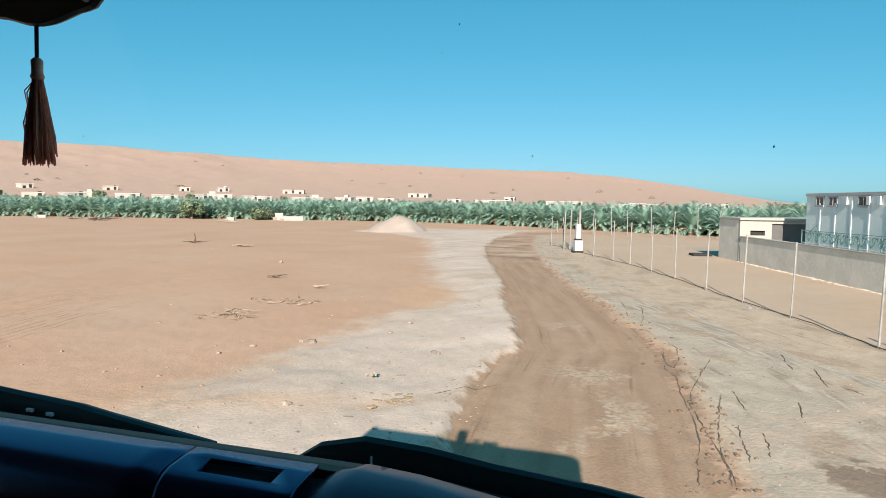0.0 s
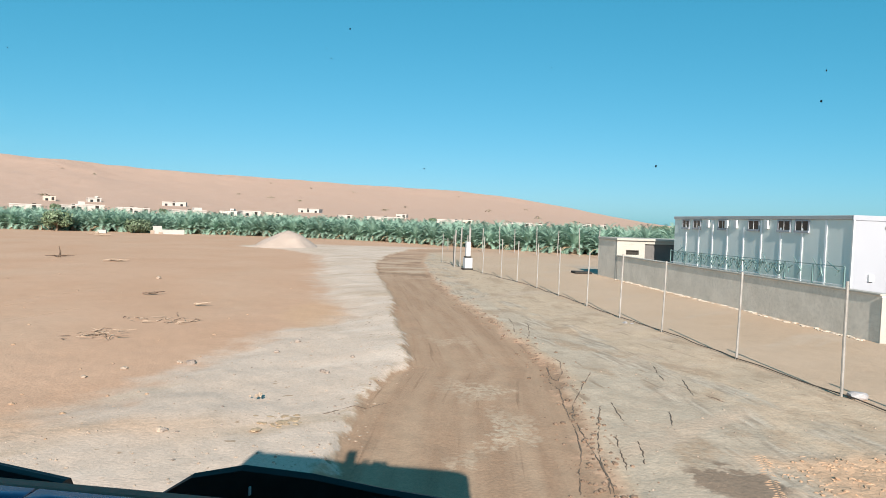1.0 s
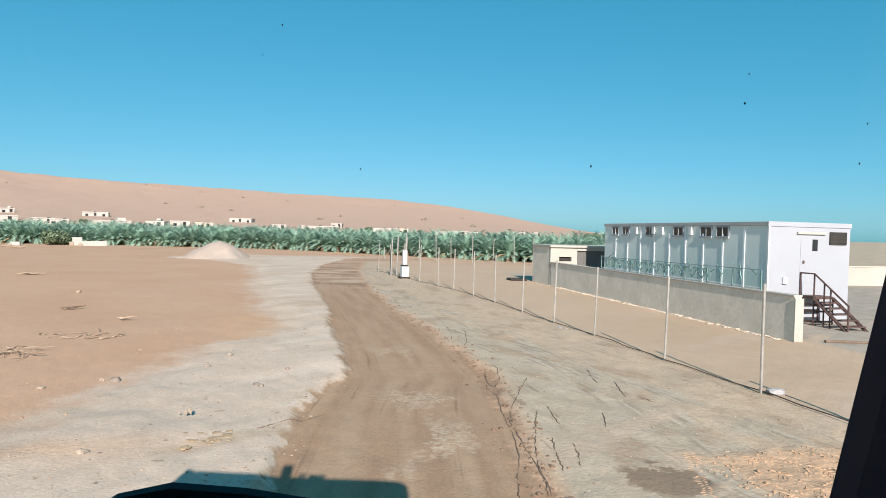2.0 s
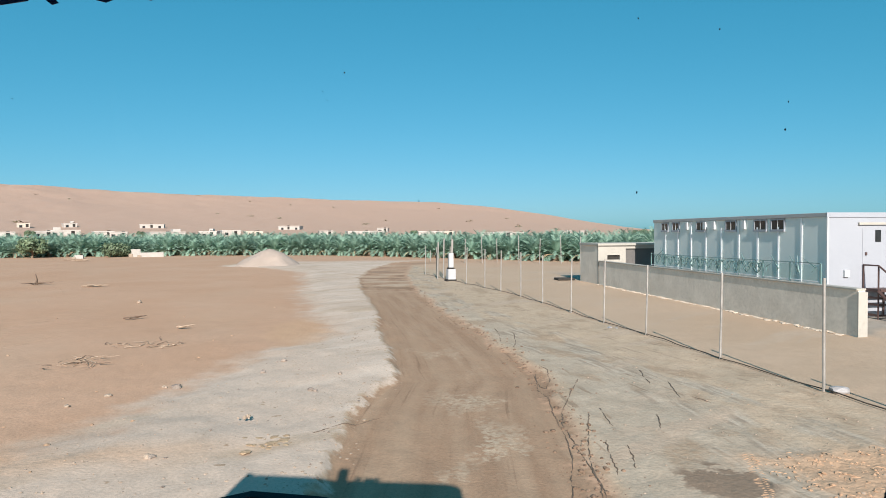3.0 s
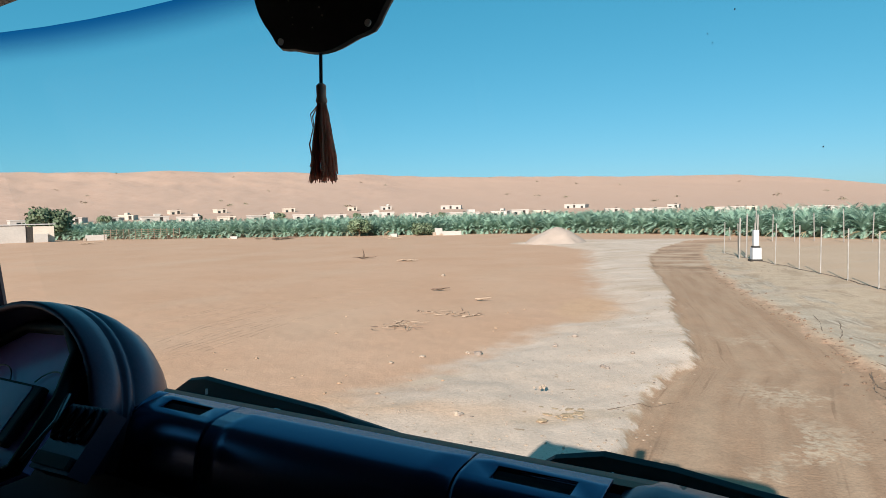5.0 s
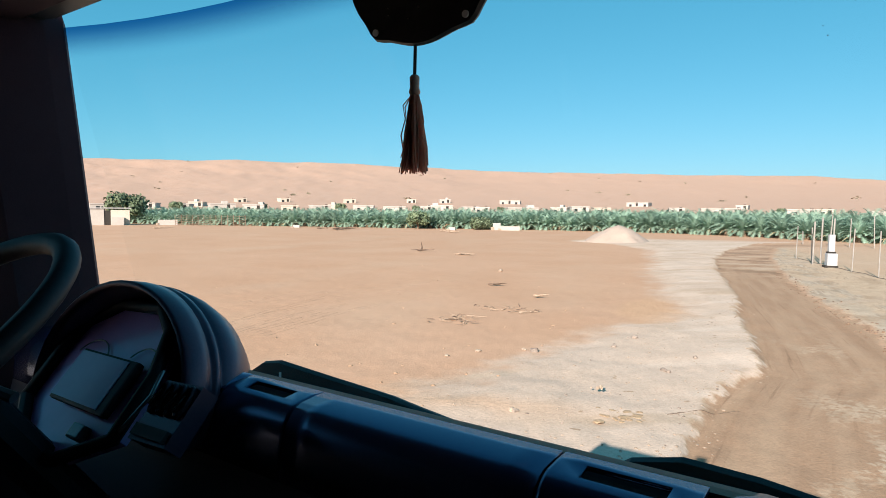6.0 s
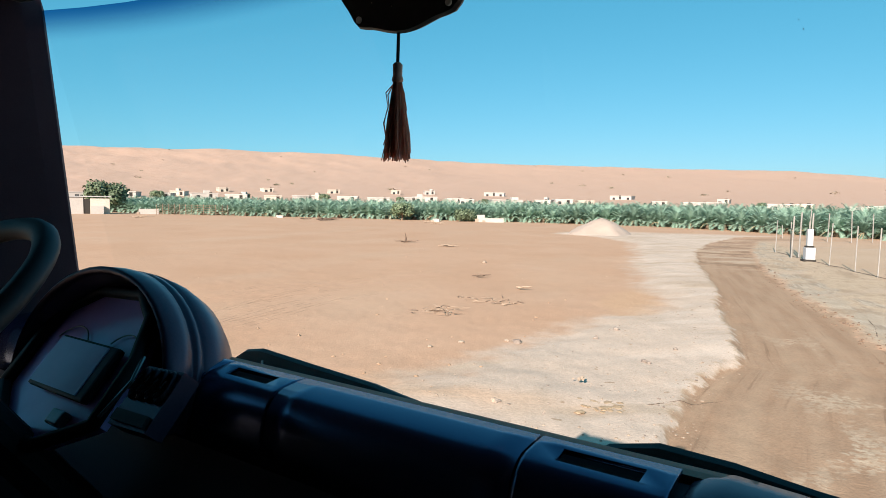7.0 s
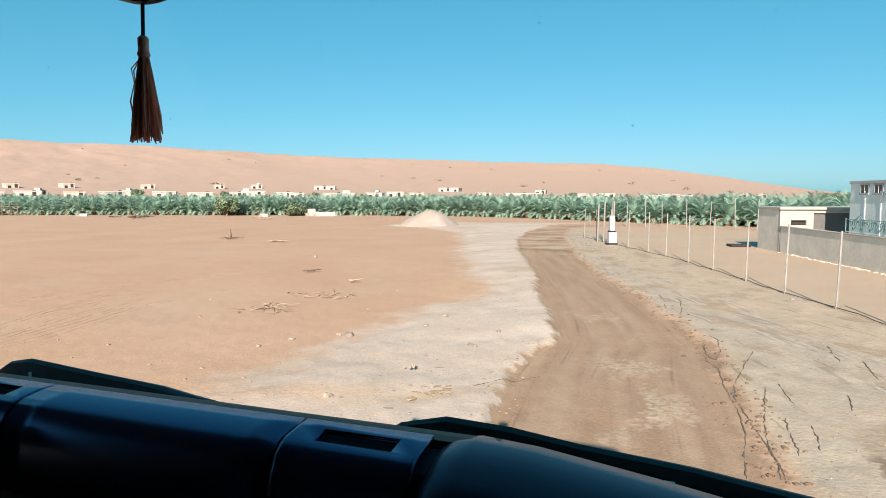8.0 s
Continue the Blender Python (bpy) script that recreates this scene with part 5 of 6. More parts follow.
# ---- the palm plantation ----
def palm_mesh(seed, fronds, leaflets):
    rnd = random.Random(seed)
    bm = bmesh.new()
    for k in range(fronds):
        q = k / fronds
        a = k * 2.4 + rnd.uniform(-0.25, 0.25)
        rise = 1.5 - 1.7 * q + rnd.uniform(-0.2, 0.2)
        length = rnd.uniform(1.1, 1.8)
        base = Vector((0, 0, 0.42))
        d = Vector((math.cos(a), math.sin(a), 0))
        p, ang, prev = base.copy(), rise, None
        seg = length / 8
        pts = []
        for i in range(9):
            pts.append(p.copy())
            p = p + (d * math.cos(ang) + Vector((0, 0, 1)) * math.sin(ang)) * seg
            ang -= (0.05 + 0.035 * i) * rnd.uniform(0.7, 1.3)
        side = d.cross(Vector((0, 0, 1)))
        for i in range(8):
            a0, a1 = pts[i], pts[i + 1]
            w = 0.022 * (1 - i / 9)
            bm.faces.new([bm.verts.new(c) for c in (a0 - side * w, a0 + side * w, a1 + side * w * 0.8, a1 - side * w * 0.8)])
            if i == 0:
                continue
            for s in (-1, 1):
                for h in range(leaflets):
                    t = (h + rnd.random() * 0.5) / leaflets
                    b0 = a0.lerp(a1, t)
                    ll = (0.11 + 0.20 * math.sin(math.pi * min(1, (i + t) / 8.2) ** 0.8)) * rnd.uniform(0.85, 1.1)
                    fw = (a1 - a0).normalized()
                    tip = b0 + (side * s * 0.78 + fw * 0.62 + Vector((0, 0, 0.32 - 0.2 * rnd.random()))) * ll
                    bw = fw * (0.062 / (leaflets + 1.0) + 0.006)
                    bm.faces.new([bm.verts.new(c) for c in (b0 - bw, b0 + bw, tip)])
    return bm


def build_palms():
    protos = []
    for k in range(6):
        t = thing("date_palm", pose(0, 200 + 12 * k, 0), "young date palm with a grey-green feathery crown", "palm tree", "palms of the plantation")
        bm = bmesh.new()
        rnd = random.Random(60 + k)
        rings = []
        for i in range(7):
            z = -0.2 + 0.66 * i / 6
            r = (0.24 - 0.01 * i) * (1.12 if i % 2 else 0.95)
            rings.append([(r * math.cos(a) * rnd.uniform(0.92, 1.08), r * math.sin(a), z) for a in np.linspace(0, 2 * math.pi, 11)[:-1].tolist()])
        loft(bm, rings)
        part("trunk", bm, TRUNK, t)
        part("crown", palm_mesh(70 + k, 56, 6), FROND, t)
        bm = bmesh.new()
        for i in range(5):
            a = rnd.uniform(0, 6.28)
            tube(bm, [(0.1 * math.cos(a), 0.1 * math.sin(a), 0.42), (0.7 * math.cos(a), 0.7 * math.sin(a), 0.38), (1.1 * math.cos(a), 1.1 * math.sin(a), 0.1)], [0.03, 0.03, 0.01], 4)
        part("dry_fronds", bm, FROND_DRY, t, "dry hanging fronds")
        protos.append(t)
    rnd = random.Random(77)

    def edge(x):
        return float(np.interp(x, [-110, -60, -25, -10, 2, 6, 13, 20, 30, 45], [84, 82, 85, 84, 78, 73, 65, 58, 52, 48]))
    spots = []
    for row in range(4):
        x = -96.0 + row * 0.9
        while x < 34:
            y = edge(x) + 0.6 + row * 2.3 + rnd.uniform(-0.7, 0.7)
            spots.append((x, y, row))
            x += rnd.uniform(1.5, 1.95) + 0.15 * row
    used = set()
    for i, (x, y, row) in enumerate(spots[:300]):
        k = rnd.randrange(6)
        grow = rnd.uniform(1.2, 1.6) * (1 + 0.04 * row)
        m = pose(x, y, height(x, y), rnd.uniform(-4, 4), rnd.uniform(-4, 4), rnd.uniform(0, 360)) @ Matrix.Diagonal((grow, grow, grow * rnd.uniform(0.88, 1.02), 1))
        if k not in used:
            used.add(k)
            protos[k].matrix_basis = m
        else:
            src = protos[k]
            c = copy_thing(src, pose(0, 0, 0))
            c.matrix_basis = m
    # the rest of the plantation
    rows = spots[300:]
    vs, fs = [], []
    base = palm_mesh(99, 26, 3)
    bco = np.array([v.co[:] for v in base.verts])
    base.verts.index_update()
    bfs = [[v.index for v in f.verts] for f in base.faces]
    base.free()
    more = [(x, y) for x, y, _ in rows]
    for row in range(4, 24):
        x = -112.0 - row * 1.5 + rnd.random() * 3
        while x < 44 + row * 1.4:
            more.append((x, edge(x) + 0.6 + row * 3.0 + rnd.uniform(-0.9, 0.9)))
            x += rnd.uniform(2.6, 4.0) + 0.05 * row
    for x, y in more:
        a, g = rnd.uniform(0, 6.28), rnd.uniform(1.3, 1.7)
        c, s = math.cos(a) * g, math.sin(a) * g
        z = height(x, y)
        off = len(vs)
        pts = np.stack([bco[:, 0] * c - bco[:, 1] * s + x, bco[:, 0] * s + bco[:, 1] * c + y, bco[:, 2] * g + z], 1)
        vs.extend(pts.tolist())
        fs.extend([[i + off for i in f] for f in bfs])
    me = bpy.data.meshes.new("palm_plantation")
    me.from_pydata(vs, [], fs)
    me.materials.append(FROND)
    tagged(new("palm_plantation", me), "dense plantation of grey-green date palms reaching to the dunes", "palm grove", kind="stuff")


build_palms()


# ---- houses below the dunes ----
def build_house(az, r, el, w, deep, material, floors=1):
    x, y = r * math.sin(radians(az)), r * math.cos(radians(az))
    z = height(x, y)
    w *= 0.78
    h = min(max(2.5 + r * math.tan(radians(el - 0.25)) - z, 1.5), 2.7)
    hs = thing("house", pose(x, y, z, 0, 0, -az + random.uniform(-14, 14)), "small flat-roofed whitewashed house below the dunes", "house", "village houses")
    part("wall", boxed(-w / 2, w / 2, -deep / 2, deep / 2, -1.5, h), material, hs)
    part("roof", boxed(-w / 2 - 0.15, w / 2 + 0.15, -deep / 2 - 0.15, deep / 2 + 0.15, h + 0.005, h + 0.35), material, hs, "flat roof with a parapet")
    if random.random() < 0.22:
        bx = random.uniform(-w / 3, w / 5)
        part("roof_room", boxed(bx, bx + w * 0.22, -deep / 4, deep / 4, h + 0.36, h + 1.3), material, hs)
    n = max(2, int(w / 3.6))
    for k in range(n):
        cx = -w / 2 + w * (k + 0.5) / n + random.uniform(-0.3, 0.3)
        if k == n // 2:
            part("door", boxed(cx - 0.55, cx + 0.55, -deep / 2 - 0.05, -deep / 2 - 0.004, 0.0, 2.1), DARK_HOLE, hs)
        else:
            part("window", boxed(cx - 0.6, cx + 0.6, -deep / 2 - 0.05, -deep / 2 - 0.004, h - 1.7, h - 0.6), DARK_GLASS, hs)
    return hs


random.seed(5)
for az, r, el, w, tan in ((-50.3, 262, 0.42, 11, 0), (-47.0, 270, 0.5, 9, 0), (-44.4, 262, 0.5, 8, 0), (-43.2, 285, 0.55, 7, 1), (-41.3, 265, 0.45, 12, 0), (-38.6, 255, 0.3, 10, 0), (-35.7, 250, 0.2, 8, 1),
                          (-33.1, 258, 0.46, 9, 0), (-31.8, 266, 0.4, 8, 1), (-29.2, 255, 0.55, 10, 0), (-26.5, 250, 0.22, 11, 0), (-23.8, 258, 0.5, 7, 0), (-22.4, 262, 0.6, 13, 0), (-19.7, 255, 0.42, 8, 0), (-18.6, 250, 0.3, 7, 0),
                          (-15.1, 250, 0.3, 15, 0), (-16.1, 350, 1.0, 14, 0), (-11.7, 255, 0.3, 8, 0), (-10.1, 262, 0.55, 9, 0), (-8.2, 258, 0.25, 8, 1), (-5.0, 345, 0.85, 14, 0), (-2.0, 262, 0.18, 7, 0), (0.9, 255, 0.12, 12, 0),
                          (2.2, 258, 0.1, 9, 0), (3.1, 300, 0.32, 6, 0), (7.2, 250, 0.12, 13, 0), (9.0, 255, 0.05, 6, 1), (12.6, 235, 0.10, 9, 0), (13.8, 238, 0.30, 9, 0), (15.2, 240, 0.12, 8, 0), (19.5, 300, 0.15, 5, 0), (20.9, 310, 0.1, 4, 0),
                          (-39.8, 330, 0.8, 6, 1), (-36.2, 335, 0.8, 6, 1), (-30.5, 340, 0.95, 7, 1), (-22.0, 350, 1.0, 7, 0), (-25.0, 345, 0.95, 6, 1)):
    build_house(az, r, el, w, random.uniform(6, 9), PLASTER_TAN if tan else PLASTER_WHITE)


# ---- bushes and trees ----
def leafy(bm, c, r, squash, count, leaf, seed):
    rnd = random.Random(seed)
    for k in range(count):
        d = Vector((rnd.gauss(0, 1), rnd.gauss(0, 1), rnd.gauss(0, 1))).normalized()
        q = rnd.uniform(0.45, 1.0) * (1 + 0.35 * noise.noise(d * 1.8 + Vector((seed, 0, 0))))
        p = Vector(c) + Vector((d.x * r, d.y * r, d.z * r * squash)) * q
        if p.z < 0.05:
            continue
        a = Vector((rnd.gauss(0, 1), rnd.gauss(0, 1), rnd.gauss(0, 1))).normalized() * leaf
        b = a.cross(d).normalized() * leaf * 0.7
        bm.faces.new([bm.verts.new(v) for v in (p - a, p + b, p + a, p - b)])


def build_tree(x, y, r, h, seed, label="round dark green tree at the end of the plantation"):
    t = thing("tree", pose(x, y, height(x, y)), label, "tree")
    bm = bmesh.new()
    tube(bm, [(0, 0, -0.3), (0.05 * r, 0, h * 0.3), (0.1 * r, 0.05 * r, h * 0.6)], [0.07 * h, 0.05 * h, 0.03 * h], 8)
    for k in range(5):
        a = k * 1.3
        tube(bm, [(0.05 * r, 0, h * 0.3), (0.4 * r * math.cos(a), 0.4 * r * math.sin(a), h * 0.5), (0.75 * r * math.cos(a), 0.75 * r * math.sin(a), h * 0.62)], [0.035 * h, 0.02 * h, 0.008 * h], 6)
    part("trunk", bm, TRUNK, t)
    bm = bmesh.new()
    for k in range(9):
        a = k * 0.7 * 3.1
        leafy(bm, (0.5 * r * math.cos(a), 0.5 * r * math.sin(a), h * (0.5 + 0.035 * k)), r * 0.55, 0.8, 260, 0.09 * r, seed + k)
    part("crown", bm, LEAF, t)


build_tree(-93.5, 82.5, 3.7, 5.2, 3)
build_tree(-37, 81.5, 1.8, 2.3, 43, "low round green bush before the palms")
build_tree(-28, 82.3, 1.7, 1.3, 53, "low spreading green bush before the palms")
for k, (az, r, w, h) in enumerate(((-31.3, 255, 2.4, 2.3), (-24.6, 250, 1.8, 2.0), (-17.0, 248, 1.6, 1.9), (-44.9, 255, 2.6, 2.4), (-38.0, 255, 2.0, 2.1), (27.3, 190, 2.9, 3.0), (26.6, 195, 2.4, 2.8), (25.8, 200, 2.7, 3.0), (5.9, 248, 1.8, 2.0))):
    build_tree(r * math.sin(radians(az)), r * math.cos(radians(az)), w, h, 100 + 10 * k, "dark green tree among the village houses")
bm = bmesh.new()
rnd = random.Random(31)
for k in range(30):
    az, r = rnd.uniform(-55, 22), rnd.uniform(330, 900)
    x, y = r * math.sin(radians(az)), r * math.cos(radians(az))
    c = (x, y, height(x, y) + 0.2)
    for i in range(10):
        q = Vector((rnd.gauss(0, 1.1), rnd.gauss(0, 0.8), abs(rnd.gauss(0, 0.5)))) + Vector(c)
        a = Vector((rnd.gauss(0, 1), rnd.gauss(0, 1), rnd.gauss(0, 0.6))) * 0.7
        b = Vector((rnd.gauss(0, 1), rnd.gauss(0, 1), rnd.gauss(0, 0.6))) * 0.6
        bm.faces.new([bm.verts.new(v) for v in (q - a, q + b, q + a)])
tagged(part("dune_scrub", bm, SCRUB), "sparse dry scrub scattered over the dunes", "scrub", kind="stuff")


# ---- huts and low walls before the palms, far left ----
def build_left():
    hut = thing("hut", pose(-87.5, 73.5, height(-87.5, 73.5), 0, 0, 48), "white sheet-metal hut with an open dark side", "hut")
    part("wall", boxed(-4.0, -0.4, -1.6, 1.6, -0.2, 2.6, bevel=0.02), PLASTER_WHITE, hut)
    part("roof", boxed(-4.2, 3.4, -1.8, 1.8, 2.62, 2.76), ROOF_EDGE, hut)
    part("opening", boxed(-0.38, 0.5, -1.5, 1.5, -0.1, 2.3), DARK_HOLE, hut)
    part("annex", boxed(0.52, 3.2, -1.5, 1.6, -0.2, 2.4), PLASTER_TAN, hut)
    part("low_block", boxed(0.6, 2.4, -2.6, -1.6, -0.2, 1.25, bevel=0.02), PLASTER_WHITE, hut)
    for x, y, w, h, rot, lab in ((-79.5, 78.0, 2.9, 0.85, 42, "short white block wall before the palms"), (-25.3, 81.3, 1.0, 0.95, 18, "broken white block pier before the palms"), (-23.4, 81.0, 2.6, 0.55, 18, "low broken white wall before the palms"),
                                 (-30.4, 78.0, 0.9, 0.4, 5, "small white block on the sand"), (-54.6, 77.6, 1.0, 0.35, 20, "small white block on the sand")):
        lw = thing("low_wall", pose(x, y, height(x, y), 0, 0, rot), lab, "wall")
        part("blocks", boxed(-w / 2, w / 2, -0.2, 0.2, -0.2, h, bevel=0.03), PLASTER_WHITE, lw)
        part("rubble", boxed(-w / 2 - 0.3, -w / 2 + 0.15, -0.3, 0.2, -0.2, h * 0.45, bevel=0.08), STONE_PALE, lw)
    pen = thing("wire_pen", pose(0, 0, 0), "rusty wire fence of a pen before the palms", "fence")
    rnd = random.Random(14)
    for k in range(13):
        x = -77.5 + 1.05 * k
        y = 77.6 + 0.12 * k
        bm = bmesh.new()
        tube(bm, [(x, y, -0.2), (x + rnd.uniform(-0.1, 0.1), y, 1.7)], 0.05, 5)
        part("post", bm, NETTING, pen)
    for z in (0.3, 0.6, 0.9, 1.2, 1.5):
        bm = bmesh.new()
        tube(bm, [(-77.5, 77.6, z), (-71, 78.3, z + 0.04), (-64.9, 79.1, z)], 0.022, 4)
        part("wire", bm, NETTING, pen)
    tarp = thing("green_container", pose(-62, 30, height(-62, 30), 0, 0, 60), "green painted container beyond the field", "container")
    part("box_body", boxed(-2.5, 2.5, -1.2, 1.2, -0.1, 2.4, bevel=0.03), GREEN_TARP, tarp)


build_left()


# ---- sticks, stones and clods on the ground ----
def stick(bm, x, y, a, length, r, rnd, lift=0.02):
    pts, p, d = [], Vector((x, y, height(x, y) + lift)), a
    for i in range(6):
        pts.append(p.copy())
        d += rnd.uniform(-0.45, 0.45)
        p = p + Vector((math.cos(d), math.sin(d), rnd.uniform(-0.12, 0.22))) * length / 5
        p.z = max(p.z, height(p.x, p.y) + lift * 0.5)
    tube(bm, pts, [r, r, r * 0.9, r * 0.7, r * 0.5, r * 0.3], 5)


def build_sticks():
    rnd = random.Random(41)
    pile = thing("brushwood_pile", pose(0, 0, 0), "heap of dry bleached branches lying on the red sand", "branches")
    for k in range(26):
        bm = bmesh.new()
        stick(bm, rnd.gauss(-5.5, 0.26), rnd.gauss(14.4, 0.24), rnd.uniform(0, 6.28), rnd.uniform(0.2, 0.48), rnd.uniform(0.006, 0.014), rnd, rnd.uniform(0.01, 0.07))
        part("branch", bm, BRANCH_PALE if k % 3 else BRANCH_DARK, pile)
    pile = thing("scattered_branches", pose(0, 0, 0), "loose scatter of pale dry branches on the sand", "branches")
    for k in range(30):
        bm = bmesh.new()
        t = rnd.random()
        stick(bm, -5.8 + 1.9 * t + rnd.gauss(0, 0.15), 16.6 - 0.3 * t + rnd.gauss(0, 0.35), rnd.gauss(0.1, 0.9), rnd.uniform(0.15, 0.42), rnd.uniform(0.006, 0.013), rnd)
        part("branch", bm, BRANCH_PALE if k % 4 else BRANCH_DARK, pile)
    for x, y, n, l, lab, mat in ((-7.1, 21.6, 2, 0.7, "single dark branch lying on the sand", BRANCH_DARK), (-4.75, 19.2, 3, 0.4, "small dry twigs on the sand", BRANCH_PALE), (-16.8, 37.6, 4, 0.9, "dry stump standing out of the sand", BRANCH_DARK),
                                 (-13.4, 35.4, 5, 1.0, "tangle of dry roots on the sand", BRANCH_PALE), (-44.0, 71.5, 12, 2.6, "dark heap of scrap and branches before the palms", BRANCH_DARK), (-48.0, 73, 4, 1.8, "dark branches before the palms", BRANCH_DARK),
                                 (-66.5, 63, 6, 1.6, "pale heap of dry branches on the sand", BRANCH_PALE), (-27.5, 70, 6, 1.4, "dry branches standing before the palms", BRANCH_PALE), (-30, 73, 5, 1.2, "dry branches standing before the palms", BRANCH_PALE)):
        p = thing("dead_branches", pose(0, 0, 0), lab, "branches")
        for k in range(n):
            bm = bmesh.new()
            stick(bm, x + rnd.gauss(0, 0.18 * l), y + rnd.gauss(0, 0.12 * l), rnd.gauss(0, 0.5), l * rnd.uniform(0.7, 1.2), 0.02 + 0.012 * l, rnd, 0.04 + 0.08 * l * rnd.random())
            part("branch", bm, mat, p)
        if "stump" in lab:
            bm = bmesh.new()
            tube(bm, [(x, y, 0), (x + 0.05, y, 0.3), (x - 0.02, y, 0.62)], [0.07, 0.05, 0.02], 6)
            part("stem", bm, mat, p)


build_sticks()


CLOD_BROWN = surface("brown_clod", (0.26, 0.18, 0.11), (0.38, 0.28, 0.18), 0.95, grain=50, stain=9, bump=0.6, spread=0.25)


def build_stones():
    for k, (x, y, r, mat, lab) in enumerate(((-2.9, 11.85, 0.09, STONE, "dark broken stone on the sand"), (-3.12, 11.88, 0.05, STONE_PALE, "pale stone beside a dark one"), (-3.9, 11.4, 0.05, STONE_PALE, "pale stone on the sand"),
                                             (-4.3, 10.8, 0.05, STONE_PALE, "pale stone on the sand"), (-2.17, 7.87, 0.045, STONE, "small dark stone on the pale sand"), (-2.22, 7.88, 0.05, STONE_PALE, "small pale stone on the sand"),
                                             (-0.02, 12.1, 0.05, STONE, "small dark stone on the bank"), (-0.5, 11.0, 0.06, STONE, "small dark stone on the bank"), (-0.42, 10.9, 0.05, STONE, "small dark stone on the bank"),
                                             (-1.5, 12.6, 0.06, STONE, "small dark stone on the bank"), (-1.2, 13.6, 0.07, STONE, "small dark stone on the bank"), (-8.2, 27.0, 0.12, STONE_PALE, "pale stone on the red sand"))):
        bm = bmesh.new()
        lump(bm, (x, y, height(x, y) + r * 0.25), r, 0.6, 500 + k, 2)
        tagged(part("stone", bm, mat), lab, "stone", "stones on the bank")
    rnd = random.Random(90)
    tuft = thing("salt_clump", pose(-1.28, 9.3, height(-1.28, 9.3)), "crusted pale clump standing on the bank", "clump")
    for k in range(7):
        bm = bmesh.new()
        lump(bm, (rnd.gauss(0, 0.06), rnd.gauss(0, 0.08), 0.05 + 0.05 * rnd.random()), rnd.uniform(0.015, 0.034), 1.0, 700 + k)
        part("crust", bm, STONE_PALE, tuft)
    patch = thing("brown_clods", pose(-0.82, 8.28, height(-0.82, 8.28)), "flat patch of broken brown clods on the bank", "clods")
    for k in range(34):
        bm = bmesh.new()
        lump(bm, (rnd.gauss(0, 0.17), rnd.gauss(0, 0.15), 0.0), rnd.uniform(0.02, 0.075), 0.25, 720 + k)
        part("clod", bm, CLOD_BROWN, patch)


build_stones()


ORANGE_SOIL = surface("orange_soil", (0.40, 0.255, 0.16), (0.48, 0.31, 0.195), 0.95, grain=50, stain=9, bump=0.6, spread=0.12)
CLOD_EDGE = surface("edge_clod", (0.27, 0.205, 0.15), (0.37, 0.29, 0.22), 0.95, grain=50, stain=9, bump=0.6, spread=0.25)


def scatter(name, label, material, count, where, size, seed, squash=0.6):
    """One mesh of many small stones or clods; where(rnd) gives x, y."""
    rnd = random.Random(seed)
    shapes = []
    for k in range(12):
        b = bmesh.new()
        lump(b, (0, 0, 0), 1.0, squash, seed * 50 + k)
        b.verts.index_update()
        shapes.append((np.array([v.co[:] for v in b.verts]), np.array([[v.index for v in f.verts] for f in b.faces])))
        b.free()
    xy = np.array([where(rnd) for _ in range(count)])
    zz = land(xy[:, 0], xy[:, 1])[0]
    vs, fs, off = [], [], 0
    for (x, y), z in zip(xy, zz):
        co, fa = shapes[rnd.randrange(12)]
        r = size(rnd)
        vs.append(co * r + (x, y, z + r * 0.15))
        fs.append(fa + off)
        off += len(co)
    me = bpy.data.meshes.new(name)
    me.from_pydata(np.concatenate(vs).tolist(), [], np.concatenate(fs).tolist())
    me.materials.append(material)
    return tagged(new(name, me), label, "stones", kind="stuff")


def on_bank(r):
    y = 5.5 + 26 * r.random() ** 1.7
    a, b = float(np.interp(y, *BANK_L)), float(np.interp(y, *ROAD_L))
    return a + (b - a) * (r.random() ** 0.7), y


def on_edge(r):
    y = 6 + 32 * r.random() ** 1.5
    return float(np.interp(y, *ROAD_L)) + r.gauss(-0.02, 0.14) + 0.35 * (noise.noise((1.0, y * 0.8, 3))), y


def on_side(r):
    y = 5.5 + 26 * r.random() ** 1.7
    a = float(np.interp(y, *ROAD_R))
    return a + (7.9 - a) * r.random(), y


def on_field(r):
    y = 7 + 50 * r.random() ** 1.5
    return -2.5 - y * 0.9 * r.random(), y


def in_orange(r):
    return 4.9 + 2.6 * r.random(), 4.6 + 2.3 * r.random()


def on_road_edge(r):
    y = 6 + 26 * r.random() ** 1.4
    return float(np.interp(y, *ROAD_R)) + r.gauss(0, 0.22), y


scatter("bank_gravel", "fine pale gravel strewn over the sand bank", STONE_PALE, 1500, on_bank, lambda r: 0.004 + 0.018 * r.random() ** 4, 3)
scatter("bank_pebbles", "dark pebbles strewn over the sand bank", STONE, 260, on_bank, lambda r: 0.006 + 0.02 * r.random() ** 3, 4)
scatter("bank_edge_clods", "tan clods along the broken edge of the bank", CLOD_EDGE, 600, on_edge, lambda r: 0.006 + 0.022 * r.random() ** 4, 5, 0.4)
scatter("roadside_clods", "pale clods on the churned roadside", STONE_PALE, 900, on_side, lambda r: 0.005 + 0.018 * r.random() ** 4, 6)
scatter("field_stones", "small stones strewn over the red field", CLOD_TAN, 380, on_field, lambda r: 0.008 + 0.035 * r.random() ** 4, 7)
scatter("orange_clods", "orange clods churned up by tyres", ORANGE_SOIL, 900, in_orange, lambda r: 0.004 + 0.022 * r.random() ** 3, 8)
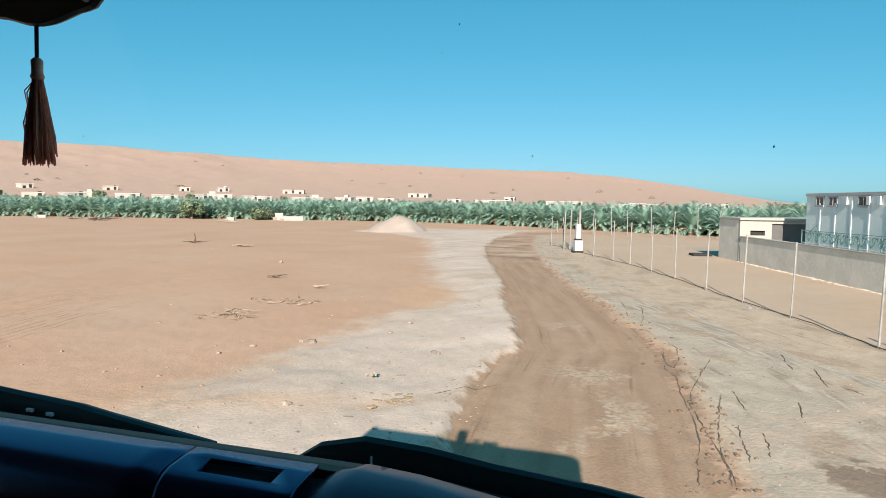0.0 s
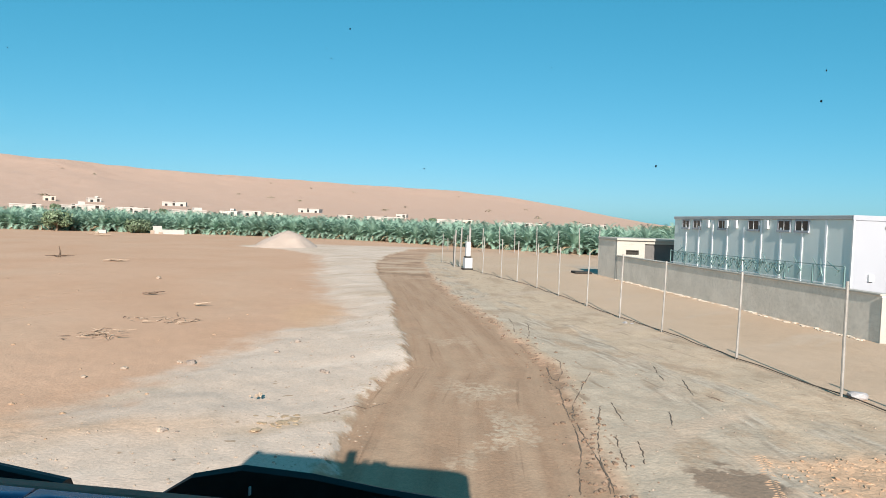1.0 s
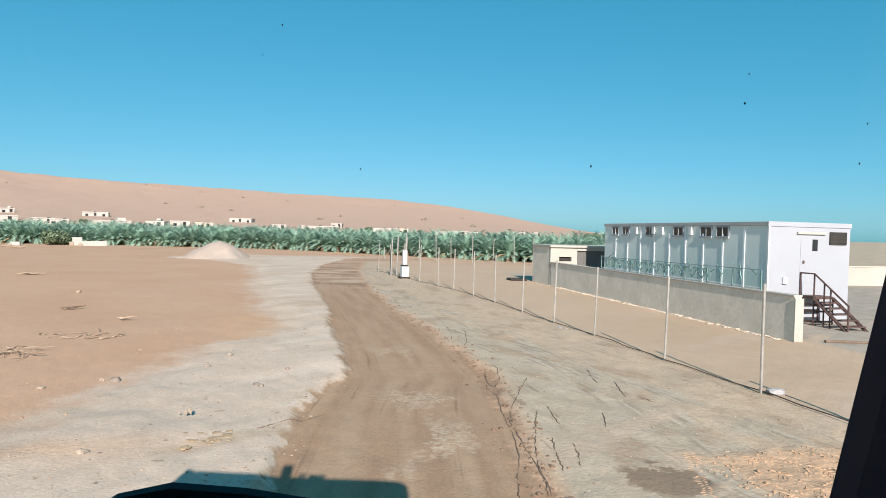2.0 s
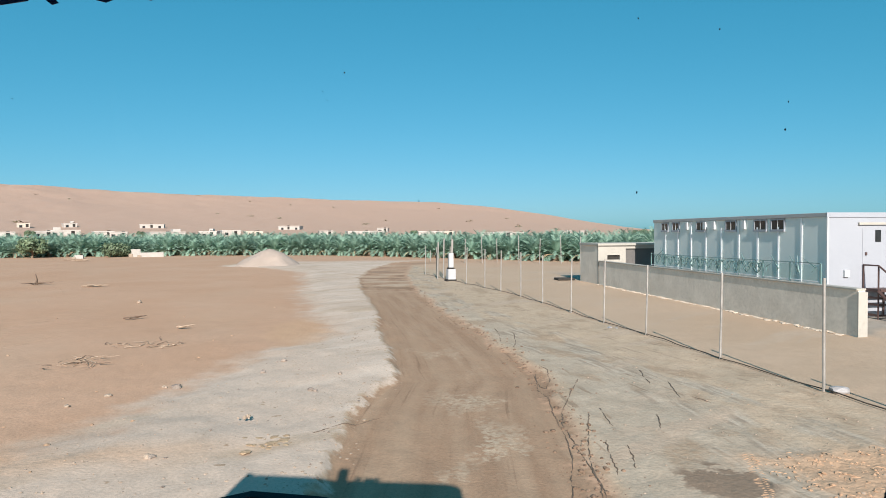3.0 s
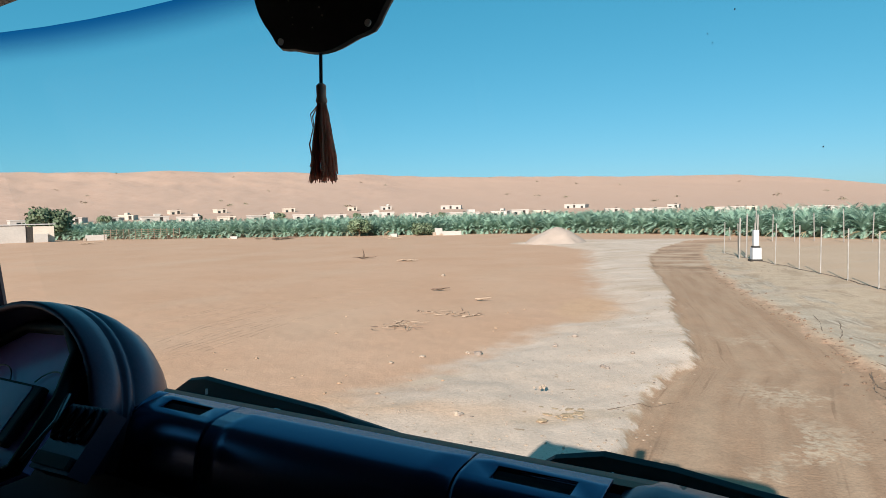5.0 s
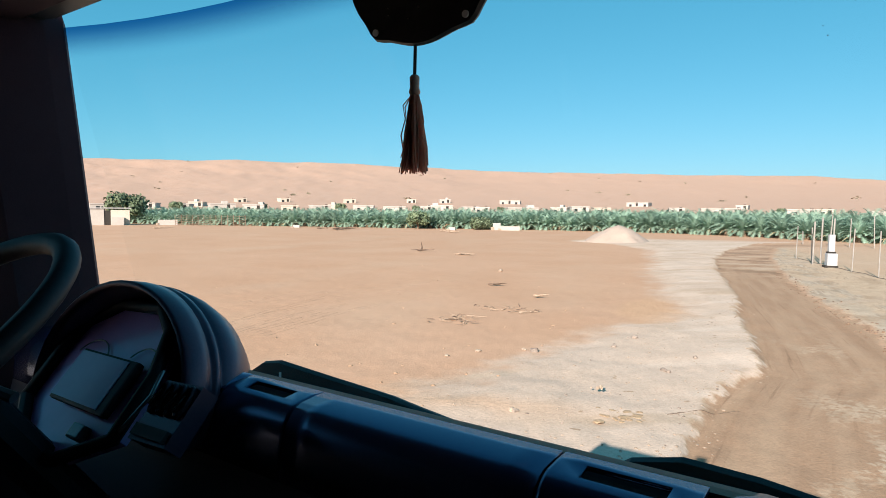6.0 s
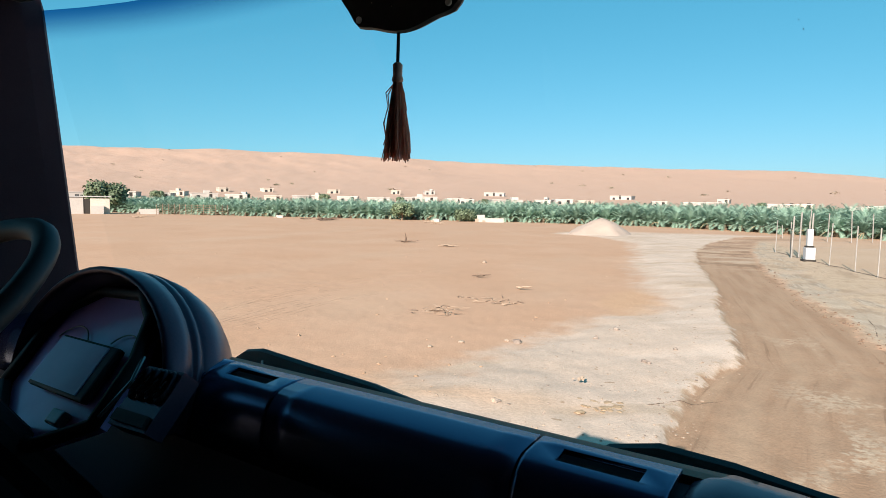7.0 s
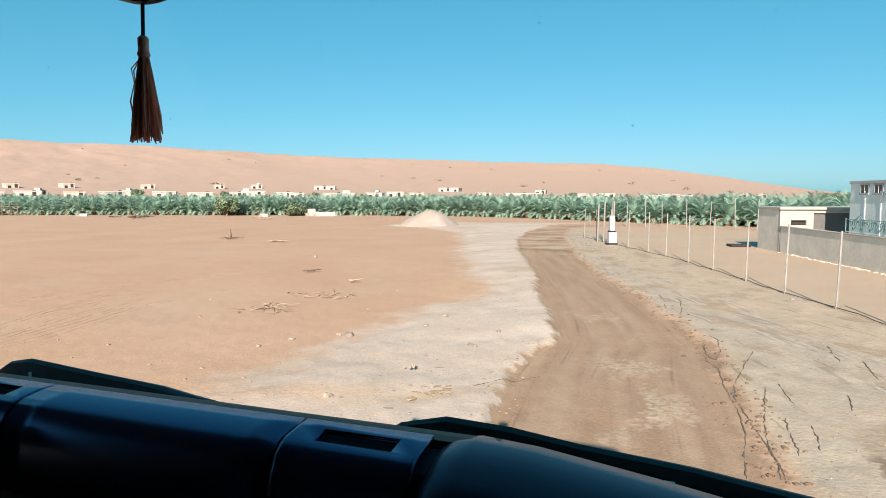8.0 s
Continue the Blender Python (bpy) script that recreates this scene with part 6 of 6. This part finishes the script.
scatter("track_edge_clods", "brown clods along the edge of the track", CLOD, 650, on_road_edge, lambda r: 0.008 + 0.035 * r.random() ** 3, 9)

# dried mud ridges pressed up by tyres beside the track
RUTS = (((3.75, 11.94), (3.47, 10.82), (3.39, 10.06), (3.18, 8.95), (3.05, 8.18), (2.87, 7.43), (2.56, 6.57), (2.44, 6.14)),
        ((4.38, 11.29), (3.76, 10.03), (3.37, 9.24), (3.19, 8.68), (3.13, 8.29), (3.02, 7.62), (2.92, 6.86), (2.8, 6.1)),
        ((3.73, 9.06), (3.24, 7.81), (2.99, 7.12), (2.86, 6.54), (2.75, 6.1)), ((3.98, 9.28), (3.88, 8.75), (3.82, 8.36)), ((4.27, 17.74), (4.15, 16.6), (3.91, 15.42)),
        ((4.57, 16.74), (4.35, 15.6), (4.0, 14.5)), ((4.7, 8.83), (4.41, 8.13)), ((3.98, 12.45), (4.04, 12.08), (3.85, 11.32), (3.6, 10.73), (3.55, 10.98), (3.7, 11.9)),
        ((5.83, 11.84), (5.43, 10.5)), ((5.85, 10.68), (5.47, 9.56)), ((5.7, 9.61), (5.82, 9.2)), ((3.47, 7.79), (3.15, 6.67)), ((3.68, 7.55), (3.42, 6.81)),
        ((-0.45, 8.48), (0.05, 9.0), (0.67, 9.58)))


def build_ruts():
    rnd = random.Random(17)
    bm = bmesh.new()
    for line in RUTS:
        pts = []
        for (x0, y0), (x1, y1) in zip(line, line[1:]):
            n = max(2, int(math.hypot(x1 - x0, y1 - y0) / 0.045))
            pts += [(x0 + (x1 - x0) * k / n, y0 + (y1 - y0) * k / n) for k in range(n)]
        pts = [(x + 0.035 * noise.noise((y * 2.2, x, 7)) + rnd.gauss(0, 0.006), y) for x, y in pts]
        run = []
        for i, (x, y) in enumerate(pts):
            run.append((x, y, height(x, y) + 0.003))
            if rnd.random() < 0.07 or i == len(pts) - 1:
                if len(run) > 3:
                    m = len(run) - 1
                    tube(bm, run, [max(0.003, (0.006 + 0.006 * rnd.random()) * min(1, 3 * k / m + 0.2, 3 * (m - k) / m + 0.2)) for k in range(len(run))], 5, 0.8)
                run = []
    tagged(part("mud_ridges", bm, CLOD_DARK), "thin dark ridges of dried mud left by tyres", "mud", kind="stuff")


TREADS = (((5.45, 7.0), (5.53, 6.78), (5.59, 6.36), (5.65, 5.94), (5.7, 5.4)), ((5.85, 7.0), (6.0, 6.73), (6.15, 6.47), (6.23, 6.17), (6.3, 5.6)),
          ((4.97, 7.03), (4.77, 6.59), (4.59, 6.2), (4.4, 5.8)), ((4.87, 6.49), (5.07, 6.25), (5.2, 5.89), (5.3, 5.4)), ((6.6, 7.0), (6.75, 6.6), (6.85, 6.2)))
WHEEL_ARCS = (((-12.3, 12.8), (-11.9, 13.6), (-11.4, 15.2), (-10.9, 17.6), (-9.9, 20.1), (-8.6, 22.6)), ((-8.9, 9.6), (-8.5, 11.0), (-8.5, 12.8), (-8.6, 14.5), (-8.2, 16.5), (-7.4, 18.6)),
              ((-10.8, 12.0), (-10.2, 12.9), (-10.0, 14.9), (-9.4, 17.2)), ((-9.3, 9.7), (-8.95, 11.1), (-8.95, 12.9), (-9.0, 14.4)), ((-10.07, 11.56), (-10.42, 13.66), (-10.56, 16.9), (-9.15, 19.69)), ((-9.28, 10.82), (-9.47, 12.85), (-9.21, 15.95)),
              ((-12.06, 14.55), (-12.02, 16.61), (-11.29, 18.08)))


def along(line, gap):
    for (x0, y0), (x1, y1) in zip(line, line[1:]):
        n = max(1, int(math.hypot(x1 - x0, y1 - y0) / gap))
        for k in range(n):
            yield x0 + (x1 - x0) * k / n, y0 + (y1 - y0) * k / n, math.atan2(y1 - y0, x1 - x0)


def build_treads():
    rnd = random.Random(23)
    bm = bmesh.new()
    for line in TREADS:
        for x, y, a in along(line, 0.06):
            if rnd.random() < 0.2:
                continue
            for s in (-1, 1):
                d = a + s * 0.95 + rnd.gauss(0, 0.12)
                l = rnd.uniform(0.05, 0.12)
                p = [(x + q * l * math.cos(d), y + q * l * math.sin(d)) for q in (0.1, 0.6, 1.0)]
                tube(bm, [(px, py, height(px, py) - 0.001) for px, py in p], [0.004, rnd.uniform(0.006, 0.012), 0.003], 5, 0.9)
    tagged(part("tyre_treads", bm, ORANGE_SOIL), "ribbed tyre treads pressed into loose orange soil", "tyre tracks", kind="stuff")
    bm = bmesh.new()
    for line in WHEEL_ARCS:
        for off in (0.0, 0.2):
            run = []
            for x, y, a in along(line, 0.15):
                w = off + 0.05 * noise.noise((x, y, off * 9))
                px, py = x - math.sin(a) * w, y + math.cos(a) * w
                run.append((px, py, height(px, py) - 0.007))
                if rnd.random() < 0.06 and len(run) > 3:
                    tube(bm, run, [0.004] + [0.014] * (len(run) - 2) + [0.004], 5, 0.8)
                    run = []
            if len(run) > 3:
                tube(bm, run, [0.004] + [0.014] * (len(run) - 2) + [0.004], 5, 0.8)
    tagged(part("wheel_arcs", bm, CLOD_TAN), "faint curved wheel tracks across the red field", "tyre tracks", kind="stuff")


build_treads()
CLOD_DARK = surface("dark_mud", (0.10, 0.075, 0.052), (0.18, 0.13, 0.095), 0.95, grain=50, stain=9, bump=0.6, spread=0.3)
build_ruts()
